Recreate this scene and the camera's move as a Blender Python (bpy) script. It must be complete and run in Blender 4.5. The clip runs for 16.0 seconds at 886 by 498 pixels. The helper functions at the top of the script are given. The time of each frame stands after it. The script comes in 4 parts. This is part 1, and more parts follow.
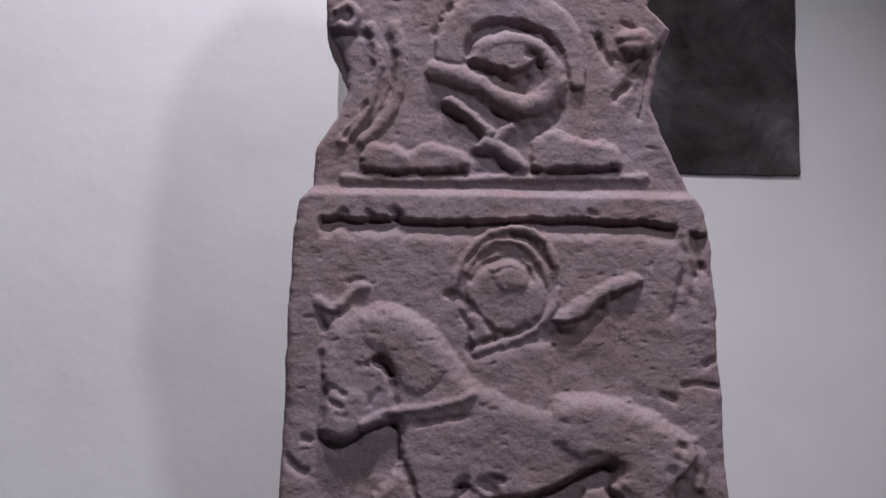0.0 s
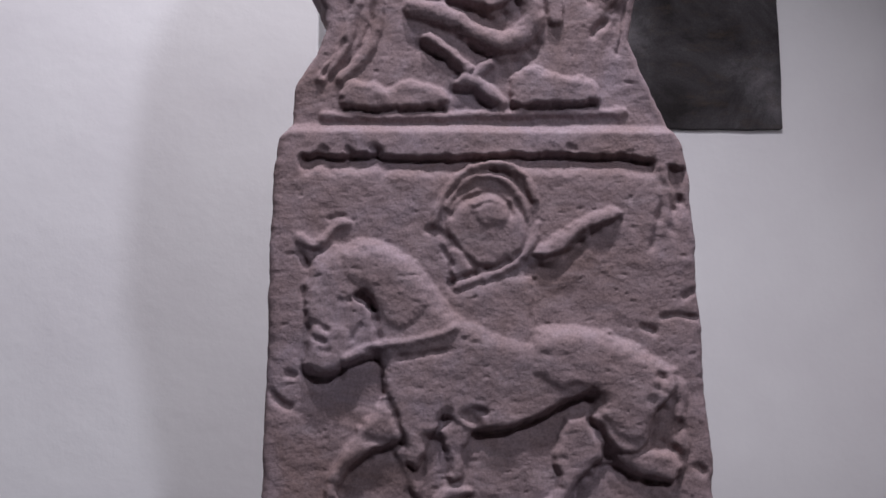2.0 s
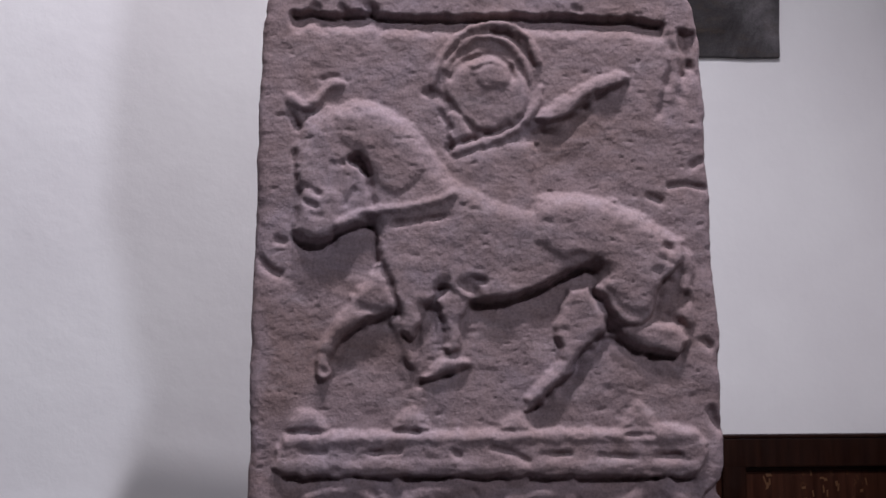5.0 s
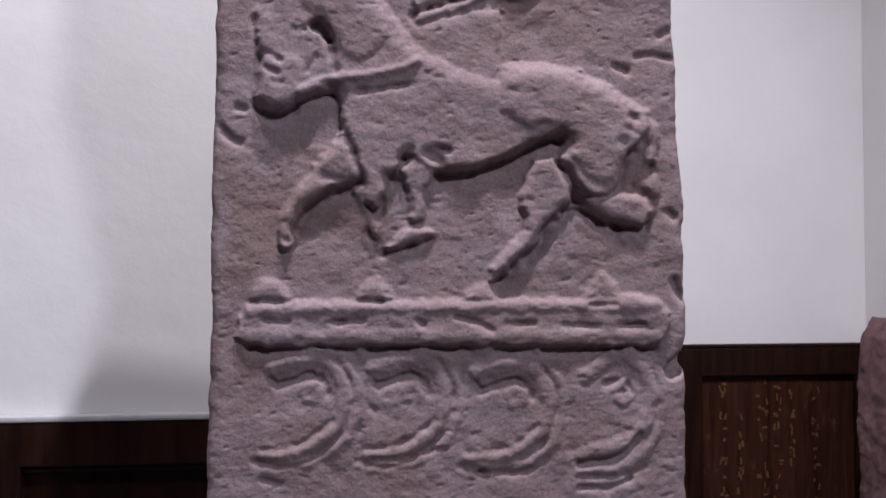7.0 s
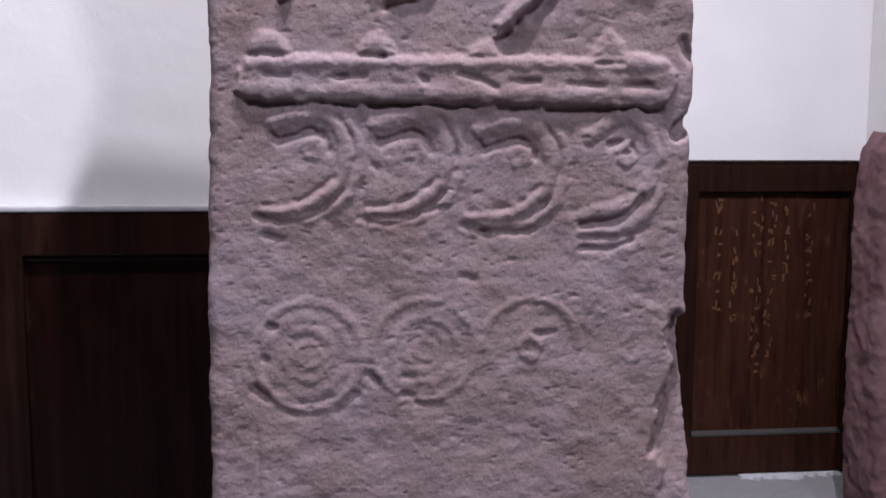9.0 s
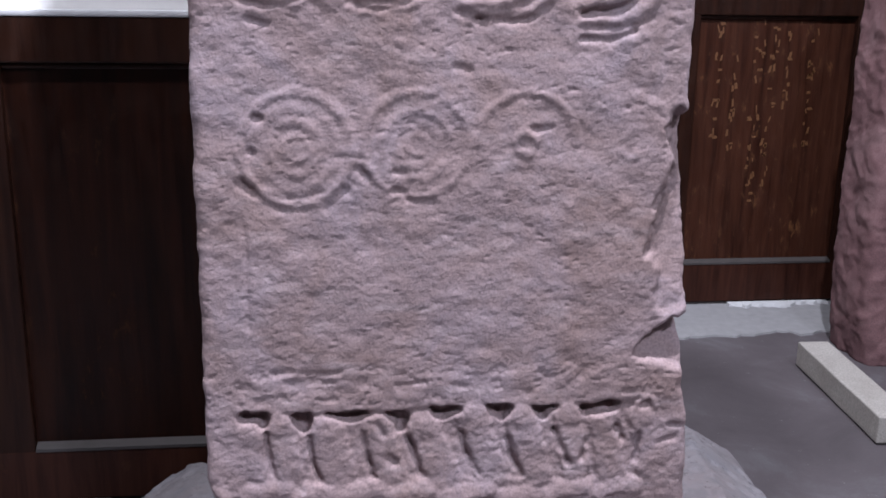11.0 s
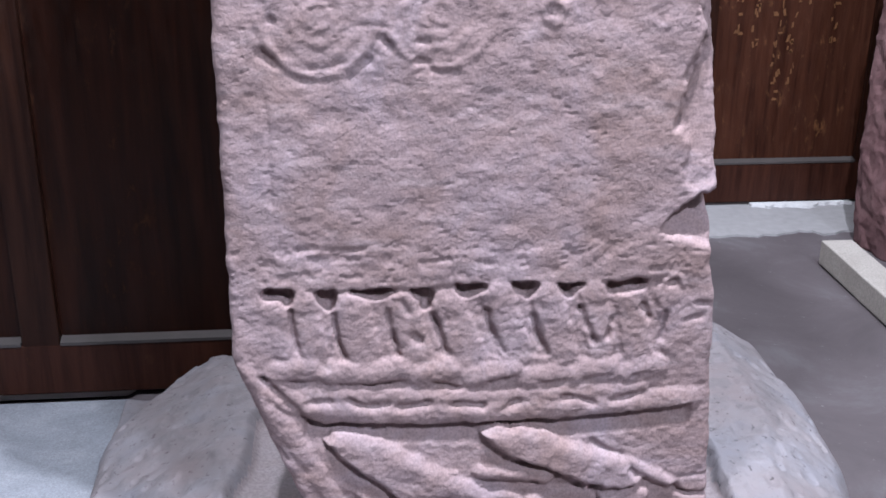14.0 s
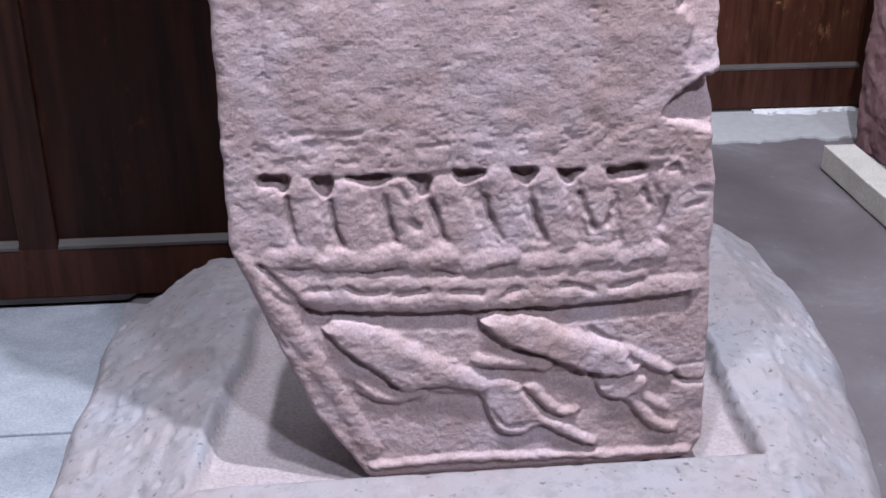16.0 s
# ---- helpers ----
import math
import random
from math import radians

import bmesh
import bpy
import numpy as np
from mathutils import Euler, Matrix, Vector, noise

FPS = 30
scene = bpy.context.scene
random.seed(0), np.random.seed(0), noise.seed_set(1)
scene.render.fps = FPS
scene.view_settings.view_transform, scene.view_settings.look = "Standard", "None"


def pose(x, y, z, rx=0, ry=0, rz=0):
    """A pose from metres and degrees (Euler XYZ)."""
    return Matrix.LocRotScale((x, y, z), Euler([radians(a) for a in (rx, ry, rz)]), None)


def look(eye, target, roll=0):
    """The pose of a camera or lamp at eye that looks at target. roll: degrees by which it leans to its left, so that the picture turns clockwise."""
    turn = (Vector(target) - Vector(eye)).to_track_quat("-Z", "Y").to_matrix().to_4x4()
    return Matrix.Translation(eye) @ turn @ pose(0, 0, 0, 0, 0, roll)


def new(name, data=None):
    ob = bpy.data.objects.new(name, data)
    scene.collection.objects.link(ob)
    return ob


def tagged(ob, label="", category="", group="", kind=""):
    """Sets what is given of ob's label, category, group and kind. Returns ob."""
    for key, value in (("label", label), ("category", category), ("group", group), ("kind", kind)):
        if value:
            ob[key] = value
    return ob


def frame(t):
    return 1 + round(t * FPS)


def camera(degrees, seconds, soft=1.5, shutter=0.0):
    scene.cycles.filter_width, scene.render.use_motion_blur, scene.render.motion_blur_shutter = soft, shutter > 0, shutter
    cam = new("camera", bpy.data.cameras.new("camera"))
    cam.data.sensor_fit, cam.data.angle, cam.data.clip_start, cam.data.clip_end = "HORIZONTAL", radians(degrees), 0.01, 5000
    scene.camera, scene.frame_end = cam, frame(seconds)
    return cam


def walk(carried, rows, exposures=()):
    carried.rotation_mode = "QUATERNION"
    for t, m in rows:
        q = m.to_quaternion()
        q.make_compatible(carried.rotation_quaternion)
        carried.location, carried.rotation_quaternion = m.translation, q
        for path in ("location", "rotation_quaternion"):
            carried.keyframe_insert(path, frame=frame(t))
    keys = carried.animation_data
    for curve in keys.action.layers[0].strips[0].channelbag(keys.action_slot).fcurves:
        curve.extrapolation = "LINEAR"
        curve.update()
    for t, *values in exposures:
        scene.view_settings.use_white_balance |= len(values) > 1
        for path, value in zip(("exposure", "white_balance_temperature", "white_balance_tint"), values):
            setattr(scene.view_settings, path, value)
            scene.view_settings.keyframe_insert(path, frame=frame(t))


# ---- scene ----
cam = camera(45.9, 16.0, soft=1.6, shutter=0.4)
PATH = [
    (0, (-0.1145, -0.0284, 1.5705), (-0.0267, 1.949, 1.8673), 0.42),
    (0.5, (-0.1146, -0.0258, 1.5583), (-0.0156, 1.952, 1.8443), 0.22),
    (1, (-0.1107, -0.0333, 1.5456), (-0.0056, 1.946, 1.8206), -0.17),
    (1.5, (-0.1108, -0.0315, 1.5325), (0.0005, 1.949, 1.7926), -0.57),
    (2, (-0.1069, -0.0297, 1.5234), (0.0066, 1.953, 1.7666), -0.47),
    (2.5, (-0.1050, -0.0237, 1.5091), (0.0107, 1.961, 1.7334), -0.66),
    (3, (-0.1071, -0.0177, 1.4998), (0.0079, 1.969, 1.7022), -0.76),
    (3.5, (-0.1085, -0.0110, 1.4918), (0.0070, 1.978, 1.6757), -0.84),
    (5.8, (-0.1200, 0.0631, 1.3816), (0.0294, 2.054, 1.5454), 0.28),
    (6, (-0.1080, 0.0646, 1.3806), (0.0340, 2.059, 1.5121), 0.61),
    (6.5, (-0.1111, 0.0700, 1.3469), (0.0795, 2.059, 1.4417), 0.56),
    (7, (-0.122, 0.061, 1.331), (0.096, 2.048, 1.382), -0.2),
    (7.5, (-0.127, 0.05, 1.314), (0.097, 2.038, 1.326), -0.3),
    (8, (-0.131, 0.05, 1.283), (0.098, 2.036, 1.248), 0.4),
    (8.5, (-0.132, 0.059, 1.253), (0.098, 2.041, 1.111), 0.4),
    (9, (-0.129, 0.073, 1.229), (0.096, 2.045, 0.983), 0.3),
    (9.5, (-0.127, 0.081, 1.211), (0.102, 2.044, 0.903), 0.1),
    (9.7, (-0.125, 0.083, 1.202), (0.106, 2.039, 0.854), 0.3),
    (11.8, (-0.126, 0.12, 1.152), (0.11, 2.013, 0.554), 1.1),
    (12, (-0.126, 0.119, 1.148), (0.106, 2.01, 0.54), 1.1),
    (12.5, (-0.129, 0.121, 1.135), (0.096, 2.004, 0.499), 0.9),
    (13, (-0.13, 0.123, 1.133), (0.09, 1.997, 0.47), 0.8),
    (13.5, (-0.131, 0.122, 1.129), (0.083, 1.992, 0.451), 0.7),
    (14, (-0.135, 0.119, 1.112), (0.068, 1.984, 0.417), 0.5),
    (14.5, (-0.134, 0.116, 1.097), (0.064, 1.97, 0.374), 0.4),
    (15, (-0.134, 0.118, 1.082), (0.061, 1.959, 0.323), 0.3),
    (15.5, (-0.133, 0.119, 1.067), (0.062, 1.942, 0.268), 0.1),
    (16, (-0.132, 0.116, 1.065), (0.065, 1.924, 0.233), 0.2),
]
EXPOSURES = ((0, -1.2, 6300, 10), (3.5, -1.02, 6350, 10), (6, -0.76, 6350, 10), (7, -0.56, 6350, 10), (8, -0.36, 6300, 10.5), (9, -0.14, 6250, 11), (12, 0.74, 5980, 2.5), (16, 1.0, 6000, 3))
walk(cam, [(t, look(eye, target, roll)) for t, eye, target, roll in PATH], EXPOSURES)

# ---- light ----
world = bpy.data.worlds.new("world")
scene.world = world
world.use_nodes = True
world.node_tree.nodes["Background"].inputs[0].default_value = (0.75, 0.8, 1.0, 1)
world.node_tree.nodes["Background"].inputs[1].default_value = 0.01


def spot(name, eye, target, watts, colour, size, cone):
    lamp = bpy.data.lights.new(name, "SPOT")
    lamp.energy, lamp.color, lamp.shadow_soft_size = watts, colour, size
    lamp.spot_size, lamp.spot_blend = radians(cone), 0.9
    ob = new(name, lamp)
    ob.matrix_world = look(eye, target)
    return ob


# three ceiling spotlights: a steep one over the slab, one to its side, a flatter one from further back
LAMP_SIDE = (-0.5, 0.4, 4.9)
LAMP_STEEP, LAMP_FLAT = (0.33, 0.575, 4.9), (1.49, -2.75, 5.0)
spot("spotlight_steep", LAMP_STEEP, (0.0, 1.5, 2.0), 640, (0.97, 0.92, 1.0), 0.025, 110)
spot("spotlight_flat", LAMP_FLAT, (-1.0, 2.0, 1.8), 600, (0.92, 0.92, 1.06), 0.16, 70)
spot("spotlight_side", LAMP_SIDE, (-0.2, 1.7, 1.2), 460, (0.97, 0.92, 1.0), 0.08, 90)


# ---- materials ----
def material(name, rough=0.8):
    m = bpy.data.materials.new(name)
    m.use_nodes = True
    b = m.node_tree.nodes["Principled BSDF"]
    b.inputs["Roughness"].default_value = rough
    return m, m.node_tree.nodes, m.node_tree.links, b


def grain(nodes, links, scale, detail=4, rough=0.6, stretch=(1, 1, 1), warp=0.0):
    tc = nodes.new("ShaderNodeTexCoord")
    mp = nodes.new("ShaderNodeMapping")
    mp.inputs["Scale"].default_value = stretch
    n = nodes.new("ShaderNodeTexNoise")
    n.inputs["Scale"].default_value, n.inputs["Detail"].default_value = scale, detail
    n.inputs["Roughness"].default_value, n.inputs["Distortion"].default_value = rough, warp
    links.new(tc.outputs["Object"], mp.inputs[0])
    links.new(mp.outputs[0], n.inputs["Vector"])
    return n.outputs[0]


def ramp(nodes, links, source, *stops):
    r = nodes.new("ShaderNodeValToRGB")
    while len(r.color_ramp.elements) < len(stops):
        r.color_ramp.elements.new(0.5)
    for e, (p, c) in zip(r.color_ramp.elements, stops):
        e.position, e.color = p, (*c, 1) if len(c) == 3 else c
    links.new(source, r.inputs[0])
    return r.outputs[0]


def mixed(nodes, links, a, b, factor, mode="MIX"):
    m = nodes.new("ShaderNodeMix")
    m.data_type, m.blend_type = "RGBA", mode
    for value, socket in ((factor, m.inputs[0]), (a, m.inputs[6]), (b, m.inputs[7])):
        if isinstance(value, (int, float)):
            socket.default_value = value
        elif isinstance(value, tuple):
            socket.default_value = (*value, 1)
        else:
            links.new(value, socket)
    return m.outputs[2]


def bumped(nodes, links, shader, *layers):
    last = None
    for source, strength, distance in layers:
        b = nodes.new("ShaderNodeBump")
        b.inputs["Strength"].default_value, b.inputs["Distance"].default_value = strength, distance
        links.new(source, b.inputs["Height"])
        if last is not None:
            links.new(last, b.inputs["Normal"])
        last = b.outputs[0]
    links.new(last, shader.inputs["Normal"])


def stone_material(name, low, mid, high, fleck, scale=1.0, relief=1.0, rough=0.9):
    m, n, l, b = material(name, rough)
    big = ramp(n, l, grain(n, l, 7 * scale, 5, 0.65, warp=0.6), (0.3, low), (0.52, mid), (0.72, high))
    bed = grain(n, l, 26 * scale, 6, 0.7, (0.6, 1, 1.7))
    col = mixed(n, l, big, fleck, ramp(n, l, bed, (0.52, (0, 0, 0)), (0.74, (0.5, 0.5, 0.5))))
    speck = ramp(n, l, grain(n, l, 300 * scale, 3, 0.6), (0.3, (0.8, 0.79, 0.79)), (0.52, (1, 1, 1)), (0.72, (1.17, 1.15, 1.15)))
    l.new(mixed(n, l, col, speck, 1.0, "MULTIPLY"), b.inputs["Base Color"])
    b.inputs["Specular IOR Level"].default_value = 0.2
    bumped(n, l, b, (grain(n, l, 95 * scale, 4, 0.65, (0.8, 1, 1.2)), 0.30 * relief, 0.004), (grain(n, l, 270 * scale, 3, 0.6), 0.36 * relief, 0.0016))
    return m


SANDSTONE = stone_material("red_sandstone", (0.272, 0.190, 0.180), (0.315, 0.235, 0.242), (0.345, 0.278, 0.31), (0.43, 0.352, 0.368))
DARK_SANDSTONE = stone_material("dark_red_sandstone", (0.11, 0.06, 0.065), (0.16, 0.09, 0.095), (0.2, 0.125, 0.13), (0.22, 0.14, 0.14), 0.8)


def boulder_material():
    m, n, l, b = material("grey_boulder", 0.9)
    col = ramp(n, l, grain(n, l, 6, 5, 0.6), (0.32, (0.200, 0.172, 0.180)), (0.5, (0.208, 0.191, 0.204)), (0.7, (0.198, 0.196, 0.224)))
    blot = ramp(n, l, grain(n, l, 26, 5, 0.7), (0.5, (0, 0, 0)), (0.62, (0.55, 0.55, 0.55)))
    col = mixed(n, l, col, (0.15, 0.14, 0.15), blot)
    pale = ramp(n, l, grain(n, l, 17, 6, 0.75, (1, 1.3, 1)), (0.56, (0, 0, 0)), (0.72, (0.5, 0.5, 0.5)))
    col = mixed(n, l, col, (0.27, 0.26, 0.285), pale)
    pits = ramp(n, l, grain(n, l, 75, 3, 0.6), (0.3, (0.5, 0.48, 0.48)), (0.38, (1, 1, 1)))
    l.new(mixed(n, l, col, pits, 1.0, "MULTIPLY"), b.inputs["Base Color"])
    b.inputs["Specular IOR Level"].default_value = 0.2
    bumped(n, l, b, (grain(n, l, 60, 5, 0.7), 0.3, 0.006), (grain(n, l, 220, 3, 0.6), 0.4, 0.002))
    return m


BOULDER = boulder_material()
MORTAR = stone_material("socket_mortar", (0.215, 0.18, 0.185), (0.245, 0.212, 0.222), (0.26, 0.235, 0.25), (0.29, 0.265, 0.285), 0.6, 0.2)
FLAG = stone_material("pale_flagstone", (0.15, 0.16, 0.185), (0.2, 0.212, 0.24), (0.235, 0.247, 0.275), (0.29, 0.3, 0.325), 0.8, 0.5, 0.8)
SLATE = stone_material("dark_slate", (0.016, 0.013, 0.013), (0.055, 0.05, 0.052), (0.13, 0.12, 0.124), (0.075, 0.05, 0.03), 0.55, 1.2, 0.75)
BATTEN = stone_material("pale_batten", (0.27, 0.25, 0.23), (0.32, 0.3, 0.28), (0.36, 0.34, 0.32), (0.4, 0.38, 0.36), 0.6, 0.4)


def plaster_material():
    m, n, l, b = material("white_plaster", 0.9)
    col = ramp(n, l, grain(n, l, 1.6, 5, 0.6), (0.3, (0.72, 0.7, 0.7)), (0.7, (0.79, 0.78, 0.77)))
    l.new(col, b.inputs["Base Color"])
    b.inputs["Specular IOR Level"].default_value = 0.2
    bumped(n, l, b, (grain(n, l, 5, 4, 0.5), 0.25, 0.02), (grain(n, l, 160, 3, 0.6), 0.12, 0.002))
    return m


def wood_material(name, dark, mid, flake, amount):
    m, n, l, b = material(name, 0.5)
    streak = grain(n, l, 22, 5, 0.65, (1.6, 1.6, 0.12), 0.4)
    col = ramp(n, l, streak, (0.32, dark), (0.68, mid))
    spots = grain(n, l, 20, 4, 0.7, (1.7, 1.7, 0.8), 0.3)
    column = ramp(n, l, grain(n, l, 11, 2, 0.5, (1.8, 1.8, 0.03)), (0.45, (0.1, 0.1, 0.1)), (0.56, (1, 1, 1)))
    col = mixed(n, l, col, mixed(n, l, col, flake, column), ramp(n, l, spots, (0.60 - amount, (0, 0, 0)), (0.80 - amount, (0.8, 0.8, 0.8))))
    l.new(col, b.inputs["Base Color"])
    l.new(ramp(n, l, spots, (0.4, (0.34, 0.34, 0.34)), (0.7, (0.6, 0.6, 0.6))), b.inputs["Roughness"])
    b.inputs["Specular IOR Level"].default_value = 0.14
    bumped(n, l, b, (streak, 0.25, 0.004), (spots, 0.3, 0.003))
    return m


def screed_material():
    m, n, l, b = material("grey_screed", 0.7)
    col = ramp(n, l, grain(n, l, 3.5, 6, 0.7, warp=0.5), (0.3, (0.056, 0.047, 0.052)), (0.55, (0.078, 0.066, 0.073)), (0.75, (0.115, 0.108, 0.118)))
    dust = ramp(n, l, grain(n, l, 45, 4, 0.7), (0.66, (0, 0, 0)), (0.78, (0.6, 0.6, 0.6)))
    l.new(mixed(n, l, col, (0.34, 0.33, 0.34), dust), b.inputs["Base Color"])
    bumped(n, l, b, (grain(n, l, 30, 5, 0.6), 0.25, 0.004))
    return m


def plain_material(name, colour, rough=0.6):
    m, n, l, b = material(name, rough)
    c = grain(n, l, 30, 4, 0.6)
    l.new(ramp(n, l, c, (0.3, tuple(0.82 * v for v in colour)), (0.7, colour)), b.inputs["Base Color"])
    bumped(n, l, b, (grain(n, l, 60, 4, 0.6), 0.2, 0.002))
    return m


PLASTER = plaster_material()
# dim grey for the unseen walls, chosen to keep bounced light low
DIM_WALL = stone_material("dim_wall_grey", (0.18, 0.17, 0.17), (0.22, 0.21, 0.21), (0.25, 0.24, 0.24), (0.27, 0.26, 0.26), 0.2, 0.3)
WOOD = wood_material("dark_oak", (0.0055, 0.0017, 0.001), (0.019, 0.0056, 0.003), (0.06, 0.024, 0.008), 0.01)
WOOD_FLAKED = wood_material("flaked_oak", (0.019, 0.0062, 0.0038), (0.052, 0.019, 0.011), (0.16, 0.07, 0.028), 0.02)
WOOD_RAIL = wood_material("dark_oak_rail", (0.010, 0.0036, 0.0024), (0.024, 0.009, 0.0055), (0.06, 0.028, 0.016), -0.05)
# lighter copy of the rail oak: stronger light low down, put into the colour
WOOD_LIT_RAIL = wood_material("lit_oak_rail", (0.016, 0.0055, 0.0038), (0.042, 0.015, 0.0095), (0.08, 0.035, 0.02), -0.03)
WORN = plain_material("worn_edge_paint", (0.05, 0.043, 0.042))
SCREED = screed_material()
PALE_GREY = plain_material("pale_grey", (0.26, 0.255, 0.265), 0.85)
FLAKE = plain_material("flaked_limewash", (0.55, 0.55, 0.57), 0.85)
GILT = plain_material("worn_orange_paint", (0.12, 0.052, 0.02), 0.5)
JOINT = plain_material("dark_joint_dirt", (0.07, 0.06, 0.06), 0.95)


# ---- mesh helpers ----
def mesh_of(name, verts, faces, mat, smooth=False):
    me = bpy.data.meshes.new(name)
    me.from_pydata([tuple(v) for v in verts], [], [tuple(f) for f in faces])
    me.materials.append(mat)
    if smooth:
        me.shade_smooth()
    me.update()
    return me


def part(name, bm, mat, parent=None, label=""):
    me = bpy.data.meshes.new(name)
    bm.to_mesh(me)
    bm.free()
    me.materials.append(mat)
    ob = new(name, me)
    if parent is not None:
        ob.parent = parent
    return tagged(ob, label)


def block(x0, x1, y0, y1, z0, z1, bevel=0.0, wobble=0.0, cuts=0):
    bm = bmesh.new()
    bmesh.ops.create_cube(bm, size=1)
    for v in bm.verts:
        v.co = Vector(((x0 + x1) / 2 + v.co.x * (x1 - x0), (y0 + y1) / 2 + v.co.y * (y1 - y0), (z0 + z1) / 2 + v.co.z * (z1 - z0)))
    if bevel:
        bmesh.ops.bevel(bm, geom=bm.edges[:], offset=bevel, segments=2, profile=0.6, affect="EDGES")
    if cuts:
        bmesh.ops.subdivide_edges(bm, edges=[e for e in bm.edges if e.calc_length() > 0.08], cuts=cuts, use_grid_fill=True)
    if wobble:
        for v in bm.verts:
            v.co += Vector(noise.noise_vector(v.co * 9)) * wobble
    return bm


def structure(name, bm, mat, label):
    return tagged(part(name, bm, mat), label, name.split("_")[0], kind="structure")


def empty(name, label, category, group="", kind="", at=(0, 0, 0)):
    ob = new(name)
    ob.empty_display_size = 0.05
    return tagged(ob, label, category, group, kind)


def lattice_noise(x, z, cell, seed):
    """Smooth value noise in -1..1 on arrays."""
    g = np.random.RandomState(seed).uniform(-1, 1, (256, 256))
    u, v = x / cell + 1000, z / cell + 1000
    i, j = np.floor(u).astype(int), np.floor(v).astype(int)
    a, b = u - i, v - j
    a, b = a * a * (3 - 2 * a), b * b * (3 - 2 * b)
    i0, i1, j0, j1 = i % 256, (i + 1) % 256, j % 256, (j + 1) % 256
    return (g[i0, j0] * (1 - a) + g[i1, j0] * a) * (1 - b) + (g[i0, j1] * (1 - a) + g[i1, j1] * a) * b


# ---- setting ----
LEFT_Y, BACK_Y, EDGE_X, SIDE_X = 2.268, 3.478, -0.252, 1.712
structure("wall_north", block(EDGE_X - 0.3, SIDE_X + 0.3, BACK_Y, BACK_Y + 0.3, -0.02, 5.9), PLASTER, "white plastered wall above dark wainscot")
structure("wall_pier", block(-3.0, EDGE_X, LEFT_Y, BACK_Y - 0.002, -0.02, 5.9, 0.006), PLASTER, "projecting white plastered wall above dark wainscot")
structure("wall_east", block(SIDE_X, SIDE_X + 0.3, -4.5, BACK_Y - 0.002, -0.02, 5.9), PLASTER, "white plastered side wall meeting in a corner")
# unseen walls and ceiling added to close the room, dark to hold down bounce
structure("wall_west", block(-3.3, -3.0, -4.5, LEFT_Y, -0.02, 5.9), DIM_WALL, "unseen plain grey wall, added dim to cut bounced light")
structure("wall_south", block(-3.3, SIDE_X + 0.3, -4.8, -4.5, -0.02, 5.9), DIM_WALL, "unseen plain grey wall, added dim to cut bounced light")
structure("ceiling", block(-3.3, SIDE_X + 0.3, -4.8, BACK_Y + 0.3, 5.9, 6.1), WOOD_RAIL, "unseen plain dark ceiling, added to cut bounced light")


def screed_floor():
    xs, ys = np.linspace(-3.3, 2.0, 120), np.linspace(-4.8, 3.75, 190)
    verts = [(x, y, -0.002 + 0.004 * noise.noise(Vector((x * 2.2, y * 2.2, 0))) - (0.03 if x < -0.6 else 0)) for y in ys for x in xs]
    w = len(xs)
    faces = [(j * w + i, j * w + i + 1, (j + 1) * w + i + 1, (j + 1) * w + i) for j in range(len(ys) - 1) for i in range(w - 1)]
    ob = new("floor", mesh_of("floor", verts, faces, SCREED, True))
    return tagged(ob, "dusty grey screed floor with worn patches", "floor", kind="structure")


FLOOR = screed_floor()


# ---- wainscot ----
def wainscot(name, label, x0, x1, y, top, rail, foot, base, stiles, worn_cap, board):
    """Panelling on a wall facing the viewer; stiles: (x0, x1) pairs; panels fill the bays between them."""
    w = empty(name, label, "wainscot", "wall panelling")
    part("top_rail", block(x0, x1, y - 0.034, y, rail, top - 0.012, 0.004), WOOD_RAIL, w)
    part("cap", block(x0, x1, y - 0.037, y, top - 0.012, top, 0.004), worn_cap, w, "thin cap along the top")
    part("bottom_rail", block(x0, x1, y - 0.034, y, base, foot - 0.016, 0.004), WOOD_LIT_RAIL, w, "reddish bottom rail, coloured lighter as if better lit")
    edges = sorted(stiles)
    for a, b in edges:
        part("stile", block(a, b, y - 0.0335, y - 0.002, foot - 0.03, rail + 0.005, 0.004), WOOD_RAIL, w)
    for (_, a), (b, _) in zip(edges[:-1], edges[1:]):
        part("panel", block(a - 0.005, b + 0.005, y - 0.014, y - 0.004, foot - 0.02, rail + 0.004), board, w)
        slope = block(a + 0.001, b - 0.001, y - 0.036, y - 0.006, foot - 0.018, foot, 0.0)
        for v in slope.verts:
            if v.co.z > foot - 0.009 and v.co.y < y - 0.02:
                v.co.z -= 0.011
        part("moulding", slope, WORN, w, "worn bevelled moulding with bare edge")
        part("bead", block(a + 0.001, b - 0.001, y - 0.024, y - 0.006, rail - 0.012, rail - 0.0005, 0.004), WOOD_RAIL, w)
    return w


wainscot("wainscot", "dark stained wooden wainscot with recessed panel and bare rail", EDGE_X - 0.02 - 2.5, EDGE_X - 0.002, LEFT_Y - 0.001, 1.053, 0.952, 0.146, 0.012,
         ((-2.75, -2.67), (-1.78, -1.70), (-0.812, -0.732), (-0.34, -0.256)), FLAKE, WOOD)
WAINSCOT_BACK = wainscot("wainscot", "dark stained wooden wainscot with worn orange strokes in its panel", EDGE_X + 0.02, SIDE_X - 0.036, BACK_Y - 0.001, 1.098, 0.992, 0.168, 0.014,
         ((EDGE_X + 0.02, 0.05), (0.42, 0.50), (1.04, 1.118), (1.655, SIDE_X - 0.036)), WOOD_RAIL, WOOD_FLAKED)


